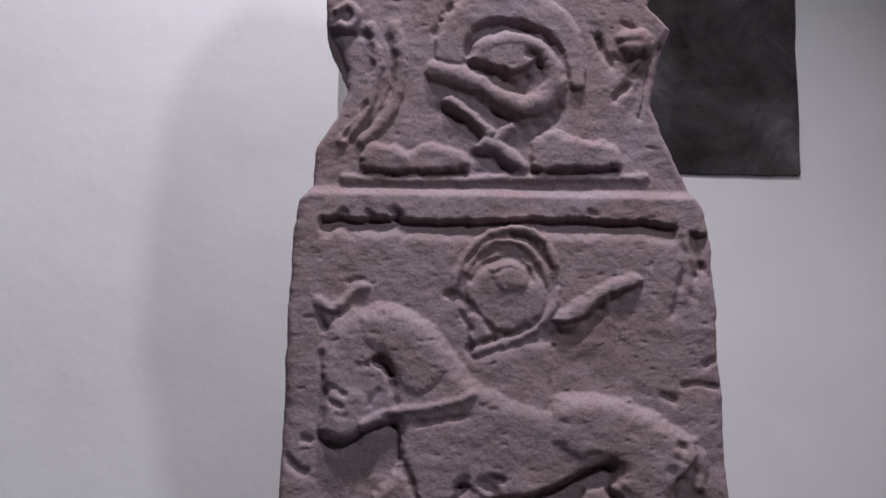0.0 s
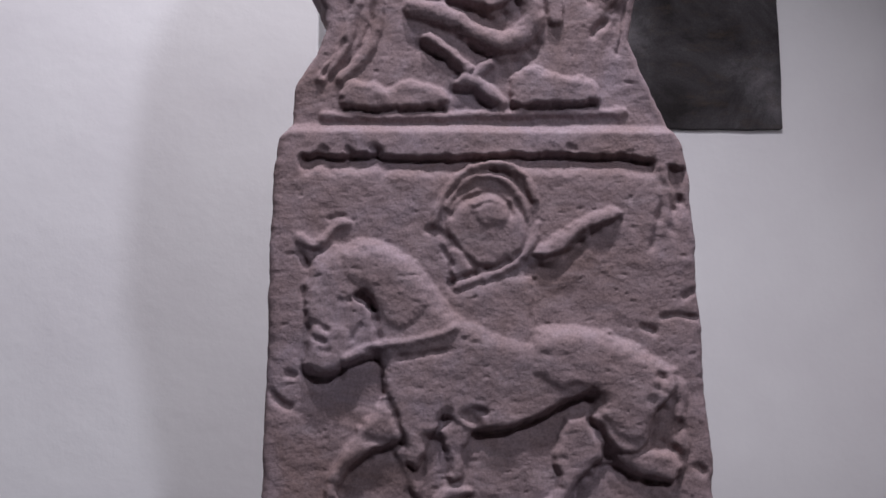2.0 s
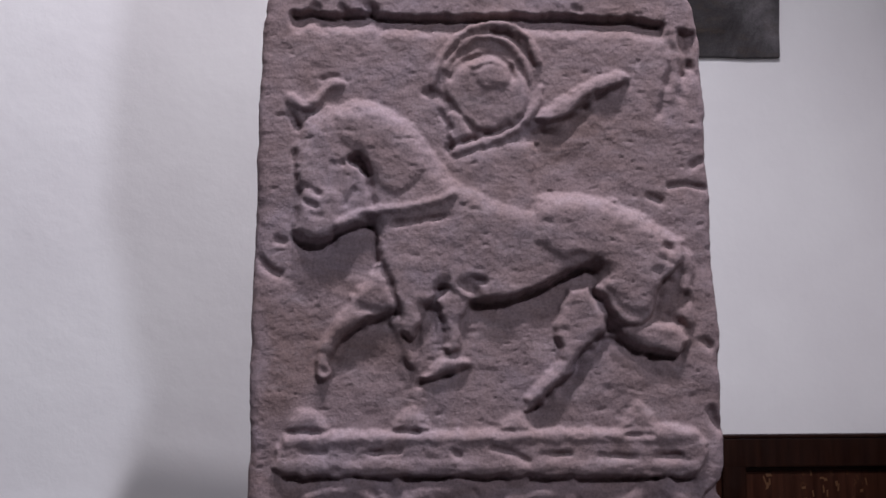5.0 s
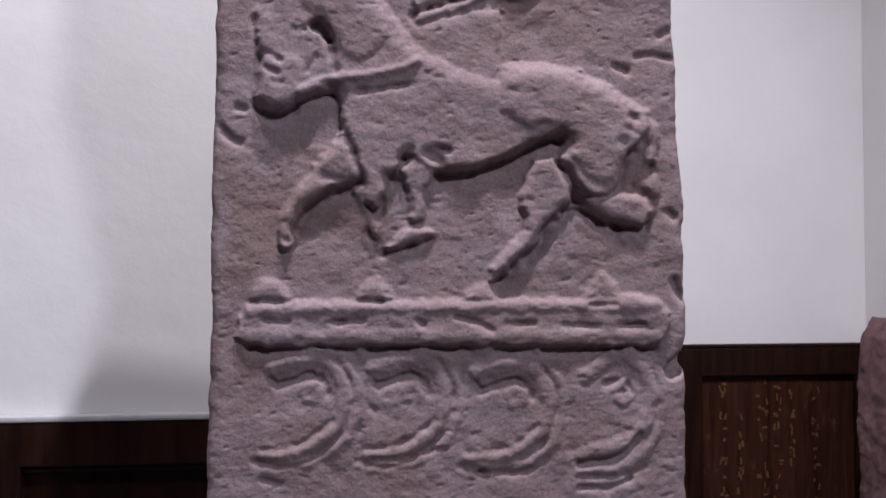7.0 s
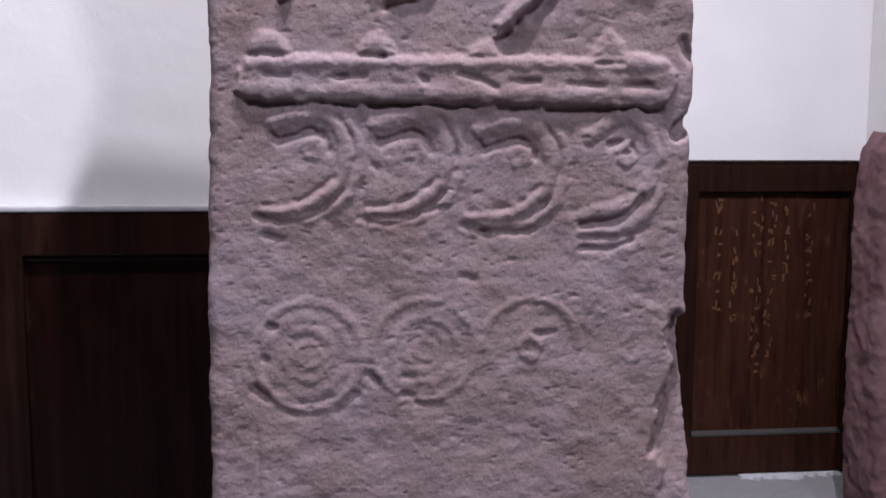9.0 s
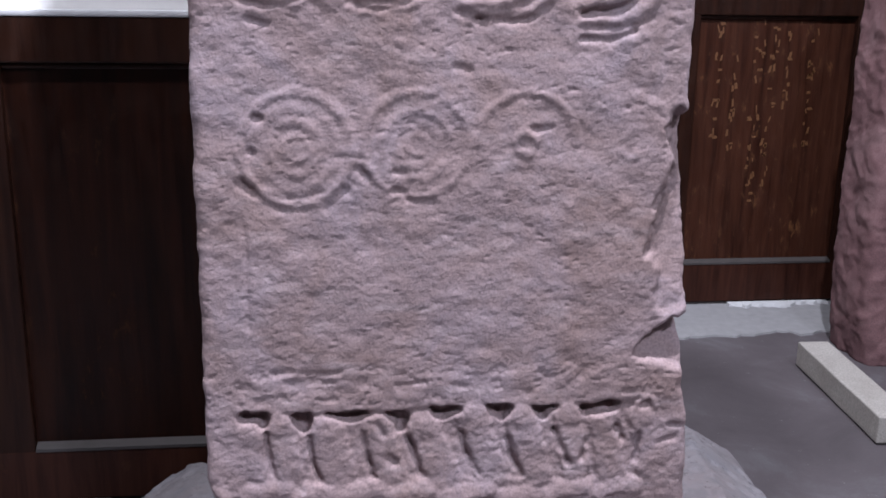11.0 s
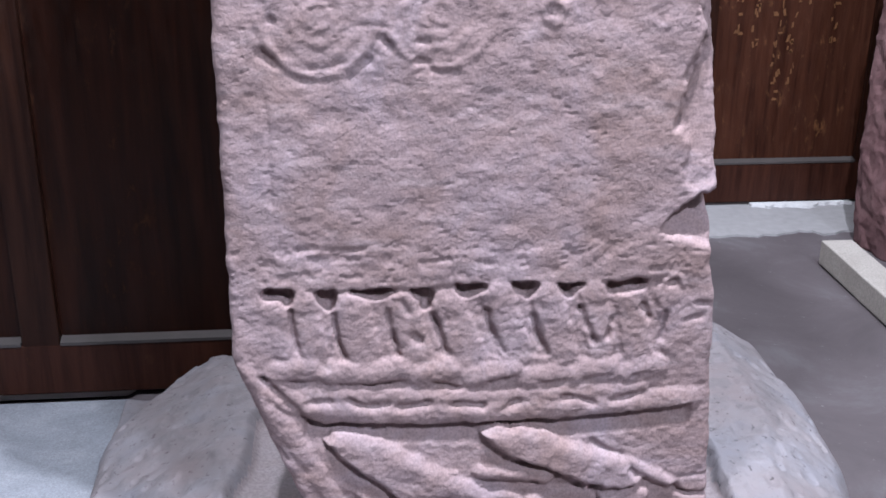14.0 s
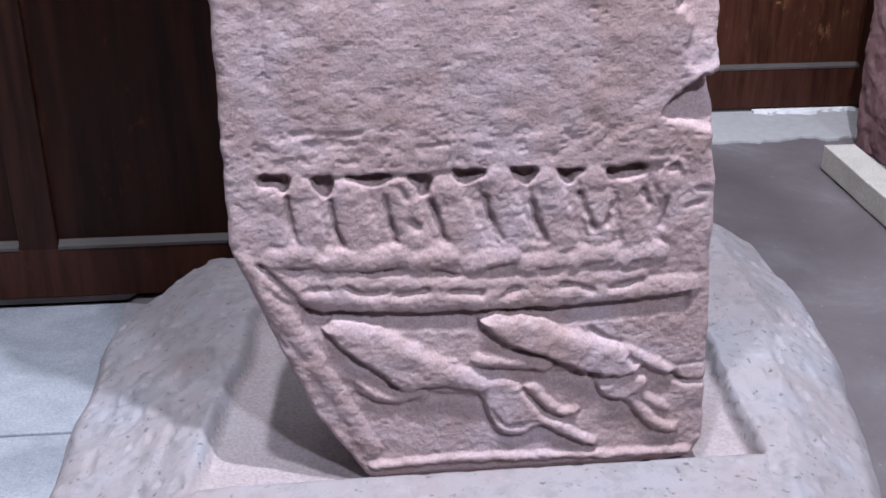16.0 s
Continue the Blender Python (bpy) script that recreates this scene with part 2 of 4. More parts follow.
def side_wainscot():
    w = empty("wainscot", "dark wooden wainscot on the side wall", "wainscot", "wall panelling")
    x = SIDE_X - 0.001
    part("panel", block(x - 0.014, x, -1.0, BACK_Y - 0.036, 0.15, 1.0), WOOD, w)
    part("top_rail", block(x - 0.034, x, -1.0, BACK_Y - 0.003, 0.992, 1.086, 0.004), WOOD_RAIL, w)
    part("cap", block(x - 0.046, x, -1.0, BACK_Y - 0.003, 1.086, 1.098, 0.004), WOOD_RAIL, w)
    part("bottom_rail", block(x - 0.034, x, -1.0, BACK_Y - 0.003, 0.012, 0.155, 0.004), WOOD_RAIL, w)


side_wainscot()


def ragged_strip(name, x0, x1, y0, y1, z0, z1, mat, label, rag, seed, category, kind=""):
    """A flat strip with a ragged front edge."""
    n = 90
    verts, faces = [], []
    for i in range(n + 1):
        x = x0 + (x1 - x0) * i / n
        r = rag * (noise.noise(Vector((x * 9, seed, 0))) + 0.6 * noise.noise(Vector((x * 31, seed, 1))) + (0.5 if noise.noise(Vector((x * 6, seed, 5))) > 0.05 else 0))
        verts += [(x, y1, z0), (x, y1, z1), (x, y0 + r, z1), (x, y0 + r - 0.002, z0)]
    for i in range(n):
        a, b = 4 * i, 4 * i + 4
        for k in range(4):
            faces.append((a + k, a + (k + 1) % 4, b + (k + 1) % 4, b + k))
    faces += [(3, 2, 1, 0), (4 * n, 4 * n + 1, 4 * n + 2, 4 * n + 3)]
    return tagged(new(name, mesh_of(name, verts, faces, mat)), label, category, kind=kind)


# pale ragged strips along the foot of the back wall
ragged_strip("floor_strip", EDGE_X, SIDE_X - 0.01, 3.13, BACK_Y - 0.002, -0.008, 0.004, PALE_GREY, "thin pale ragged strip on the floor along the wall", 0.03, 3.3, "mortar", "structure")
ragged_strip("plaster_foot", 1.29, SIDE_X - 0.06, 3.40, BACK_Y - 0.04, 0.003, 0.014, FLAKE, "flaking whitewashed fillet under the wainscot", 0.03, 8.1, "fillet", "structure")
structure("baseboard", block(EDGE_X, SIDE_X - 0.05, BACK_Y - 0.03, BACK_Y - 0.002, 0.0, 0.013, 0.003, 0.004, 3), JOINT, "dark gap and broken mortar bed under the wainscot")


def faded_marks(w, y, columns, mat, seed):
    """Columns of worn, illegible painted strokes on a panel: plain short bars."""
    rng = random.Random(seed)
    verts, faces = [], []
    for x0, top, foot, wide in columns:
        z = top
        while z > foot:
            for _ in range(rng.choice((0, 1, 1, 2))):
                x, u = x0 + rng.uniform(-0.5, 0.5) * wide, z + rng.uniform(-0.008, 0.008)
                a, b = (rng.uniform(0.002, 0.005), rng.uniform(0.006, 0.015)) if rng.random() < 0.65 else (rng.uniform(0.005, 0.01), rng.uniform(0.003, 0.006))
                k, lean = len(verts), rng.uniform(-0.3, 0.3)
                ring = [(x + sx * a + lean * sz * b + rng.uniform(-0.001, 0.001), u + sz * b) for sx, sz in ((-1, -1), (1, -0.8), (0.8, 1), (-1, 0.8))]
                verts += [(p, y, q) for p, q in ring] + [(p, y + 0.001, q) for p, q in ring]
                faces += [(k, k + 1, k + 2, k + 3)] + [(k + i, k + 4 + i, k + 4 + (i + 1) % 4, k + (i + 1) % 4) for i in range(4)]
            z -= rng.uniform(0.012, 0.034)
    ob = new("worn_paint", mesh_of("worn_paint", verts, faces, mat))
    ob.parent = w
    return tagged(ob, "columns of worn orange paint strokes", kind="stuff")


faded_marks(WAINSCOT_BACK, BACK_Y - 0.0156, ((1.195, 0.96, 0.58, 0.02), (1.255, 0.86, 0.55, 0.02), (1.335, 0.975, 0.36, 0.035), (1.385, 0.975, 0.42, 0.03), (1.44, 0.93, 0.7, 0.02), (1.52, 0.96, 0.55, 0.025)), GILT, 5)


def slate_panel():
    bm = block(0.36, 1.28, BACK_Y - 0.016, BACK_Y + 0.01, 2.37, 3.9, 0.005)
    bmesh.ops.subdivide_edges(bm, edges=[e for e in bm.edges if e.calc_length() > 0.3], cuts=16, use_grid_fill=True)
    for v in bm.verts:
        v.co.x += 0.006 * noise.noise(v.co * 5) - 0.012 * (v.co.z - 2.37) * (-1 if v.co.x > 1 else 0) + (0.004 * noise.noise(v.co * 30))
        v.co.z += 0.004 * noise.noise(v.co * 12)
        v.co.y += 0.006 * noise.noise(v.co * 4)
    return tagged(part("wall_slab", bm, SLATE), "dark stained slate slab set in the plastered wall", "stone slab")


slate_panel()


# ---- carved slab ----
FACE_Y, FOOT_Z, TOP_Z, THICK, CELL = 1.3, 0.17, 2.91, 0.2, 0.0018
LEFT_EDGE = ((0.17, -0.104), (0.194, -0.116), (0.281, -0.172), (0.395, -0.217), (0.462, -0.241), (0.505, -0.258), (0.535, -0.266), (0.7, -0.265), (0.97, -0.265), (1.1, -0.263),
             (1.27, -0.258), (1.43, -0.257), (1.64, -0.253), (1.795, -0.249), (1.832, -0.241), (1.843, -0.232), (1.852, -0.225), (1.905, -0.222), (1.947, -0.195), (1.98, -0.183), (2.01, -0.184), (2.035, -0.195),
             (2.07, -0.211), (2.12, -0.213), (2.3, -0.262), (2.5, -0.256), (2.62, -0.25), (2.74, -0.232), (2.83, -0.2), (2.885, -0.155), (2.91, -0.08))
RIGHT_EDGE = ((0.17, 0.33), (0.182, 0.352), (0.21, 0.366), (0.281, 0.363), (0.353, 0.360), (0.472, 0.351), (0.6, 0.342), (0.64, 0.334), (0.737, 0.331), (0.8, 0.327), (0.86, 0.321), (0.95, 0.314),
              (1.05, 0.308), (1.09, 0.311), (1.235, 0.308), (1.29, 0.311), (1.37, 0.308), (1.5, 0.304), (1.588, 0.300), (1.63, 0.296), (1.69, 0.297), (1.745, 0.290), (1.8, 0.291),
              (1.825, 0.283), (1.85, 0.266), (1.89, 0.251), (1.93, 0.231), (1.97, 0.218), (2.03, 0.231), (2.077, 0.248), (2.11, 0.217), (2.3, 0.262), (2.5, 0.256), (2.62, 0.25), (2.74, 0.232), (2.83, 0.2), (2.885, 0.155), (2.91, 0.08))
def ease_up(z):
    return np.clip((z - 0.8) / 0.3, 0, 1)


ROWS_Z = np.arange(FOOT_Z, TOP_Z, CELL)
ROWS_Z = np.concatenate([ROWS_Z[ROWS_Z < 2.16], np.arange(2.16, TOP_Z + 0.001, 0.01)])
xl, xr = np.interp(ROWS_Z, *zip(*LEFT_EDGE)), np.interp(ROWS_Z, *zip(*RIGHT_EDGE))
xl = xl + 0.0014 * lattice_noise(ROWS_Z, ROWS_Z * 0, 0.022, 11) + 0.0006 * lattice_noise(ROWS_Z, ROWS_Z * 0, 0.007, 12)
xr = xr + 0.004 * ease_up(ROWS_Z) + 0.0022 * lattice_noise(ROWS_Z, ROWS_Z * 0, 0.03, 13) + 0.0007 * lattice_noise(ROWS_Z, ROWS_Z * 0, 0.008, 14)
COLS = 331
U = np.linspace(0, 1, COLS)
GX = xl[:, None] + (xr - xl)[:, None] * U[None, :]
GZ = np.repeat(ROWS_Z[:, None], COLS, 1)
H = np.zeros_like(GX)
# the cross-head stands back behind the shoulder; the panels are sunk a little inside their borders
H -= 0.012 * np.clip((GZ - 1.840) / 0.012, 0, 1)


def rows_near(z0, z1):
    return slice(int(np.searchsorted(ROWS_Z, z0)), int(np.searchsorted(ROWS_Z, z1)))


def curve_through(points, steps=6):
    """A smooth line through the points (Catmull-Rom)."""
    p = np.array(points, float)
    if len(p) < 3:
        return np.array([p[0] + (p[-1] - p[0]) * k / 8 for k in range(9)])
    q = np.vstack([2 * p[0] - p[1], p, 2 * p[-1] - p[-2]])
    out = []
    for i in range(1, len(q) - 2):
        for k in range(steps):
            t = k / steps
            out.append(0.5 * ((2 * q[i]) + (q[i + 1] - q[i - 1]) * t + (2 * q[i - 1] - 5 * q[i] + 4 * q[i + 1] - q[i + 2]) * t * t + (3 * q[i] - q[i - 1] - 3 * q[i + 1] + q[i + 2]) * t ** 3))
    return np.array(out + [p[-1]])


def ease(t):
    t = np.clip(t, 0, 1)
    return t * t * (3 - 2 * t)


def wander(x, z, seed):
    return 0.0022 * lattice_noise(x, z, 0.012, seed) + 0.0013 * lattice_noise(x, z, 0.005, seed + 1)


def nearest(line, x, z):
    """Distance to the line and the upward share of the way to its nearest point."""
    best, up = np.full(x.shape, 1e9), np.zeros(x.shape)
    for (ax, az), (bx, bz) in zip(line[:-1], line[1:]):
        dx, dz = bx - ax, bz - az
        t = np.clip(((x - ax) * dx + (z - az) * dz) / (dx * dx + dz * dz + 1e-12), 0, 1)
        ex, ez = ax + t * dx - x, az + t * dz - z
        d = ex * ex + ez * ez
        closer = d < best
        best, up = np.where(closer, d, best), np.where(closer, ez, up)
    best = np.sqrt(best)
    return best, up / (best + 1e-6)


def window(line, pad):
    r = rows_near(line[:, 1].min() - pad, line[:, 1].max() + pad)
    x = GX[r]
    near = (x > line[:, 0].min() - pad) & (x < line[:, 0].max() + pad)
    return r, near, x[near], GZ[r][near]


def contains(line, x, z):
    inside = np.zeros(x.shape, bool)
    for (ax, az), (bx, bz) in zip(line[:-1], line[1:]):
        inside ^= ((az > z) != (bz > z)) & (x < (bx - ax) * (z - az) / (bz - az + 1e-12) + ax)
    return inside


def lay(r, near, h, over):
    """Set a carved piece on the ground of the panel, or on top of what is there."""
    if over:
        H[r][near] += h
    else:
        H[r][near] = np.where(h > 2e-4, np.maximum(H[r][near], GROUND[r][near] + h), H[r][near])


def form(points, height, low, high, over=False):
    """A raised (or sunk) figure: crisp along its lower edges, rolled over along its upper ones."""
    line = curve_through(points + points[:1], 4)
    r, near, x, z = window(line, 0.004)
    d, up = nearest(line, x, z)
    d = np.where(contains(line, x, z), d, -d) + wander(x, z, 41)
    run = low + (high - low) * ease(0.5 + 0.9 * up)
    t = np.clip(d / run, 0, 1)
    lay(r, near, height * (1 - (1 - t) ** 2) ** 0.75, over or height < 0)


def stroke(points, half, height, over=False):
    """A rounded band along a line."""
    line = curve_through(points)
    r, near, x, z = window(line, half + 0.006)
    d, up = nearest(line, x, z)
    t = np.clip(1 - ((d + wander(x, z, 31)).clip(0) / half) ** 2, 0, 1)
    lay(r, near, height * t ** 0.8, over)


def groove(points, half, depth):
    """A cut along a line, steep on its upper side."""
    line = curve_through(points)
    r, near, x, z = window(line, 3 * half + 0.004)
    d, up = nearest(line, x, z)
    d = d + 0.5 * wander(x, z, 33)
    H[r][near] -= depth * np.clip(0.85 + 0.6 * lattice_noise(x, z, 0.012, 35), 0.25, 1.3) * np.exp(-(np.maximum(d, 0) / (half * (1.15 + 0.45 * np.maximum(up, 0)))) ** 2)


def scoop(points, top, bottom):
    """A broken hollow, deep at its head and running out towards its foot."""
    p = np.array(points, float)
    line = np.vstack([p, p[:1]])
    r, near, x, z = window(line, 0.004)
    d, up = nearest(line, x, z)
    d = np.where(contains(line, x, z), d, -d) + 1.3 * wander(x, z, 45)
    f = (z - p[:, 1].min()) / (p[:, 1].max() - p[:, 1].min())
    H[r][near] -= (bottom + (top - bottom) * np.clip(f, 0, 1)) * ease(d / 0.012)


def shelf(points, depth, reach):
    """Undercut below a line: deep at once under it, running out downwards."""
    p = np.array(curve_through(points))
    p = p[np.argsort(p[:, 0])]
    r = rows_near(p[:, 1].min() - reach - 0.01, p[:, 1].max() + 0.01)
    x, z = GX[r], GZ[r]
    down = np.interp(x, p[:, 0], p[:, 1]) - z + wander(x, z, 51)
    ends = ease((x - p[0, 0] + 0.003) / 0.008) * ease((p[-1, 0] + 0.003 - x) / 0.008)
    H[r] -= depth * ease(down / 0.003) * np.clip(1 - down / reach, 0, 1) ** 1.2 * ends


GROUND = H.copy()
# cross-head foot: coiled serpent, blocks and scrolls
form([(-0.069, 2.027), (-0.064, 2.070), (-0.046, 2.100), (-0.008, 2.121), (0.068, 2.123), (0.115, 2.090), (0.134, 2.040), (0.132, 1.993), (0.114, 1.992), (0.108, 2.023), (0.094, 2.053), (0.067, 2.074), (0.026, 2.083), (-0.008, 2.075), (-0.023, 2.050), (-0.032, 2.019)], 0.0075, 0.004, 0.012)
stroke([(-0.066, 2.010), (-0.023, 1.999), (0.022, 1.973), (0.059, 1.965), (0.088, 1.983), (0.093, 2.015), (0.075, 2.043), (0.033, 2.054), (-0.002, 2.041)], 0.0165, 0.012)
form([(-0.026, 2.027), (-0.008, 2.050), (0.022, 2.062), (0.056, 2.053), (0.069, 2.033), (0.057, 2.016), (0.033, 2.009), (0.001, 2.019)], 0.011, 0.004, 0.014)
groove([(0.057, 2.036), (0.066, 2.032), (0.073, 2.021)], 0.0035, 0.008)
groove([(-0.018, 2.019), (0.009, 2.009), (0.039, 1.997), (0.054, 2.005)], 0.0045, 0.007)
groove([(-0.009, 1.977), (0.018, 1.955), (0.048, 1.938), (0.076, 1.942), (0.100, 1.964)], 0.005, 0.008)
groove([(-0.026, 2.041), (-0.011, 2.067), (0.026, 2.076), (0.067, 2.066), (0.093, 2.043), (0.106, 2.008)], 0.0045, 0.007)
groove([(-0.046, 2.100), (-0.067, 2.065)], 0.004, 0.006)
stroke([(-0.047, 1.969), (-0.017, 1.945), (0.006, 1.927)], 0.0095, 0.01)
stroke([(0.001, 1.913), (0.023, 1.905), (0.046, 1.882)], 0.0115, 0.01)
stroke([(0.033, 1.935), (0.013, 1.918), (-0.006, 1.907)], 0.008, 0.008)
groove([(-0.057, 1.960), (-0.040, 1.948), (-0.024, 1.940), (-0.011, 1.924)], 0.0048, 0.01)
groove([(-0.014, 1.898), (0.009, 1.894), (0.026, 1.881), (0.041, 1.876)], 0.005, 0.011)
form([(-0.165, 1.894), (-0.149, 1.911), (-0.118, 1.908), (-0.102, 1.901), (-0.074, 1.914), (-0.036, 1.904), (-0.021, 1.893), (-0.028, 1.878), (-0.089, 1.873), (-0.157, 1.874)], 0.008, 0.003, 0.012)
form([(0.062, 1.918), (0.083, 1.932), (0.105, 1.928), (0.141, 1.920), (0.173, 1.915), (0.180, 1.891), (0.168, 1.883), (0.103, 1.880), (0.062, 1.880)], 0.009, 0.003, 0.012)
shelf([(-0.160, 1.875), (-0.092, 1.872), (-0.024, 1.877)], 0.01, 0.018)
shelf([(0.060, 1.879), (0.103, 1.877), (0.177, 1.883)], 0.01, 0.018)
stroke([(-0.186, 1.863), (-0.088, 1.862), (0.029, 1.866), (0.209, 1.870)], 0.007, 0.005)
stroke([(-0.154, 2.072), (-0.144, 2.025), (-0.148, 1.987), (-0.163, 1.948), (-0.187, 1.914)], 0.008, 0.0055)
stroke([(-0.121, 2.073), (-0.111, 2.018), (-0.118, 1.980), (-0.132, 1.944), (-0.163, 1.913)], 0.009, 0.0055)
groove([(-0.131, 2.057), (-0.124, 2.010), (-0.128, 1.976), (-0.145, 1.945), (-0.176, 1.915)], 0.0035, 0.0045)
groove([(-0.158, 1.964), (-0.168, 1.944), (-0.185, 1.920)], 0.0035, 0.005)
stroke([(-0.199, 2.091), (-0.184, 2.098), (-0.172, 2.084), (-0.182, 2.068), (-0.195, 2.071)], 0.007, 0.007)
groove([(-0.206, 2.064), (-0.192, 2.055), (-0.176, 2.060)], 0.0035, 0.007)
groove([(-0.165, 2.061), (-0.153, 2.055)], 0.003, 0.005)
stroke([(0.190, 2.063), (0.210, 2.062), (0.212, 2.051), (0.192, 2.049)], 0.013, 0.01)
groove([(0.172, 2.037), (0.190, 2.030), (0.211, 2.040)], 0.0035, 0.009)
groove([(0.152, 2.062), (0.160, 2.040), (0.171, 2.025)], 0.0042, 0.009)
groove([(0.185, 2.083), (0.200, 2.077)], 0.003, 0.005)
groove([(0.236, 2.051), (0.209, 2.024), (0.189, 1.997), (0.174, 1.981)], 0.0042, 0.011)
groove([(0.217, 2.018), (0.213, 1.979), (0.206, 1.953)], 0.002, 0.005)
groove([(0.211, 2.010), (0.196, 1.963)], 0.006, 0.0035)
# moulding above the upper panel
shelf([(-0.215, 1.811), (-0.201, 1.810), (-0.190, 1.815), (-0.173, 1.810), (-0.144, 1.810), (-0.122, 1.813), (-0.113, 1.815), (-0.103, 1.810), (-0.018, 1.808), (0.055, 1.812), (0.128, 1.812), (0.201, 1.811), (0.249, 1.806)], 0.019, 0.03)
groove([(-0.186, 1.818), (-0.180, 1.813)], 0.0035, 0.008)
groove([(-0.153, 1.817), (-0.146, 1.810)], 0.003, 0.006)
groove([(-0.119, 1.819), (-0.113, 1.813)], 0.004, 0.008)
groove([(0.135, 1.821), (0.144, 1.819)], 0.0025, 0.004)
shelf([(0.266, 1.799), (0.290, 1.794)], 0.012, 0.05)
# upper panel: round head, arm and mount
form([(-0.029, 1.715), (-0.022, 1.742), (-0.003, 1.758), (0.029, 1.764), (0.056, 1.751), (0.076, 1.720), (0.074, 1.692), (0.053, 1.669), (0.024, 1.662), (0.000, 1.677), (-0.017, 1.694)], 0.0055, 0.005, 0.01)
stroke([(-0.042, 1.720), (-0.032, 1.750), (-0.014, 1.777), (0.008, 1.793), (0.034, 1.798), (0.060, 1.792), (0.079, 1.776), (0.090, 1.751)], 0.0062, 0.005)
stroke([(-0.026, 1.742), (-0.008, 1.767), (0.019, 1.782), (0.048, 1.776), (0.070, 1.754), (0.078, 1.727)], 0.0055, 0.0042)
groove([(0.015, 1.785), (0.043, 1.787), (0.066, 1.774), (0.085, 1.746)], 0.002, 0.0035)
stroke([(0.008, 1.742), (0.030, 1.749), (0.052, 1.738), (0.046, 1.723), (0.021, 1.722), (0.008, 1.735)], 0.006, 0.008)
form([(0.007, 1.739), (0.030, 1.751), (0.055, 1.735), (0.044, 1.720), (0.017, 1.722)], 0.0085, 0.004, 0.008)
groove([(-0.019, 1.732), (-0.006, 1.748), (0.015, 1.757), (0.035, 1.758), (0.052, 1.746), (0.057, 1.732)], 0.0035, 0.006)
groove([(-0.050, 1.712), (-0.037, 1.709), (-0.024, 1.702)], 0.0035, 0.006)
form([(-0.027, 1.687), (-0.017, 1.693), (0.000, 1.677), (0.006, 1.658), (-0.015, 1.645), (-0.023, 1.662)], 0.0055, 0.004, 0.008)
groove([(-0.031, 1.687), (-0.026, 1.677), (-0.020, 1.667)], 0.0025, 0.005)
groove([(-0.021, 1.641), (-0.008, 1.648), (0.010, 1.654)], 0.004, 0.008)
stroke([(0.092, 1.717), (0.084, 1.692), (0.065, 1.669), (0.031, 1.653), (-0.012, 1.639)], 0.006, 0.0048)
groove([(0.024, 1.661), (0.037, 1.663), (0.052, 1.672)], 0.003, 0.006)
groove([(-0.012, 1.629), (-0.002, 1.626)], 0.0025, 0.004)
form([(0.080, 1.679), (0.097, 1.694), (0.134, 1.715), (0.155, 1.731), (0.189, 1.740), (0.205, 1.734), (0.193, 1.725), (0.159, 1.711), (0.140, 1.698), (0.123, 1.683), (0.104, 1.675)], 0.008, 0.003, 0.01)
groove([(0.073, 1.668), (0.105, 1.663), (0.130, 1.680), (0.147, 1.695)], 0.0048, 0.01)
groove([(0.153, 1.698), (0.178, 1.714), (0.199, 1.724)], 0.0038, 0.008)
groove([(0.190, 1.730), (0.202, 1.732)], 0.0018, 0.004)
groove([(0.075, 1.649), (0.087, 1.647)], 0.0026, 0.005)
groove([(0.070, 1.636), (0.077, 1.637)], 0.0022, 0.004)
form([(-0.021, 1.628), (0.023, 1.645), (0.073, 1.653), (0.086, 1.634), (0.083, 1.570), (0.049, 1.549), (-0.008, 1.556), (-0.032, 1.599)], 0.0045, 0.006, 0.02)
groove([(0.084, 1.617), (0.080, 1.591), (0.084, 1.575)], 0.0022, 0.0032)
# the mount's head, neck, body and haunch
form([(-0.205, 1.644), (-0.201, 1.667), (-0.187, 1.682), (-0.161, 1.691), (-0.133, 1.699), (-0.098, 1.693), (-0.067, 1.671), (-0.042, 1.642), (-0.021, 1.614), (0.014, 1.592), (0.071, 1.570), (0.082, 1.580), (0.112, 1.588), (0.152, 1.587), (0.194, 1.574), (0.231, 1.554), (0.261, 1.535), (0.268, 1.513), (0.254, 1.492), (0.239, 1.475), (0.228, 1.443), (0.213, 1.424), (0.185, 1.431), (0.166, 1.458), (0.152, 1.473), (0.162, 1.502), (0.136, 1.498), (0.092, 1.474), (0.049, 1.461), (0.006, 1.456), (-0.030, 1.472), (-0.037, 1.462), (-0.052, 1.437), (-0.063, 1.410), (-0.079, 1.417), (-0.086, 1.438), (-0.094, 1.473), (-0.106, 1.508), (-0.115, 1.547), (-0.155, 1.538), (-0.163, 1.530), (-0.190, 1.526), (-0.208, 1.538), (-0.209, 1.559), (-0.204, 1.587), (-0.208, 1.615)], 0.0118, 0.005, 0.026)
form([(0.081, 1.570), (0.100, 1.582), (0.151, 1.583), (0.201, 1.565), (0.244, 1.539), (0.235, 1.489), (0.212, 1.440), (0.169, 1.469), (0.163, 1.506), (0.120, 1.505), (0.085, 1.527)], 0.004, 0.012, 0.03, True)
form([(-0.163, 1.683), (-0.127, 1.693), (-0.091, 1.682), (-0.060, 1.650), (-0.049, 1.614), (-0.078, 1.586), (-0.107, 1.593), (-0.120, 1.629), (-0.149, 1.643)], 0.0035, 0.015, 0.022, True)
form([(-0.202, 1.587), (-0.163, 1.594), (-0.146, 1.572), (-0.156, 1.541), (-0.188, 1.532), (-0.205, 1.545)], 0.003, 0.006, 0.014, True)
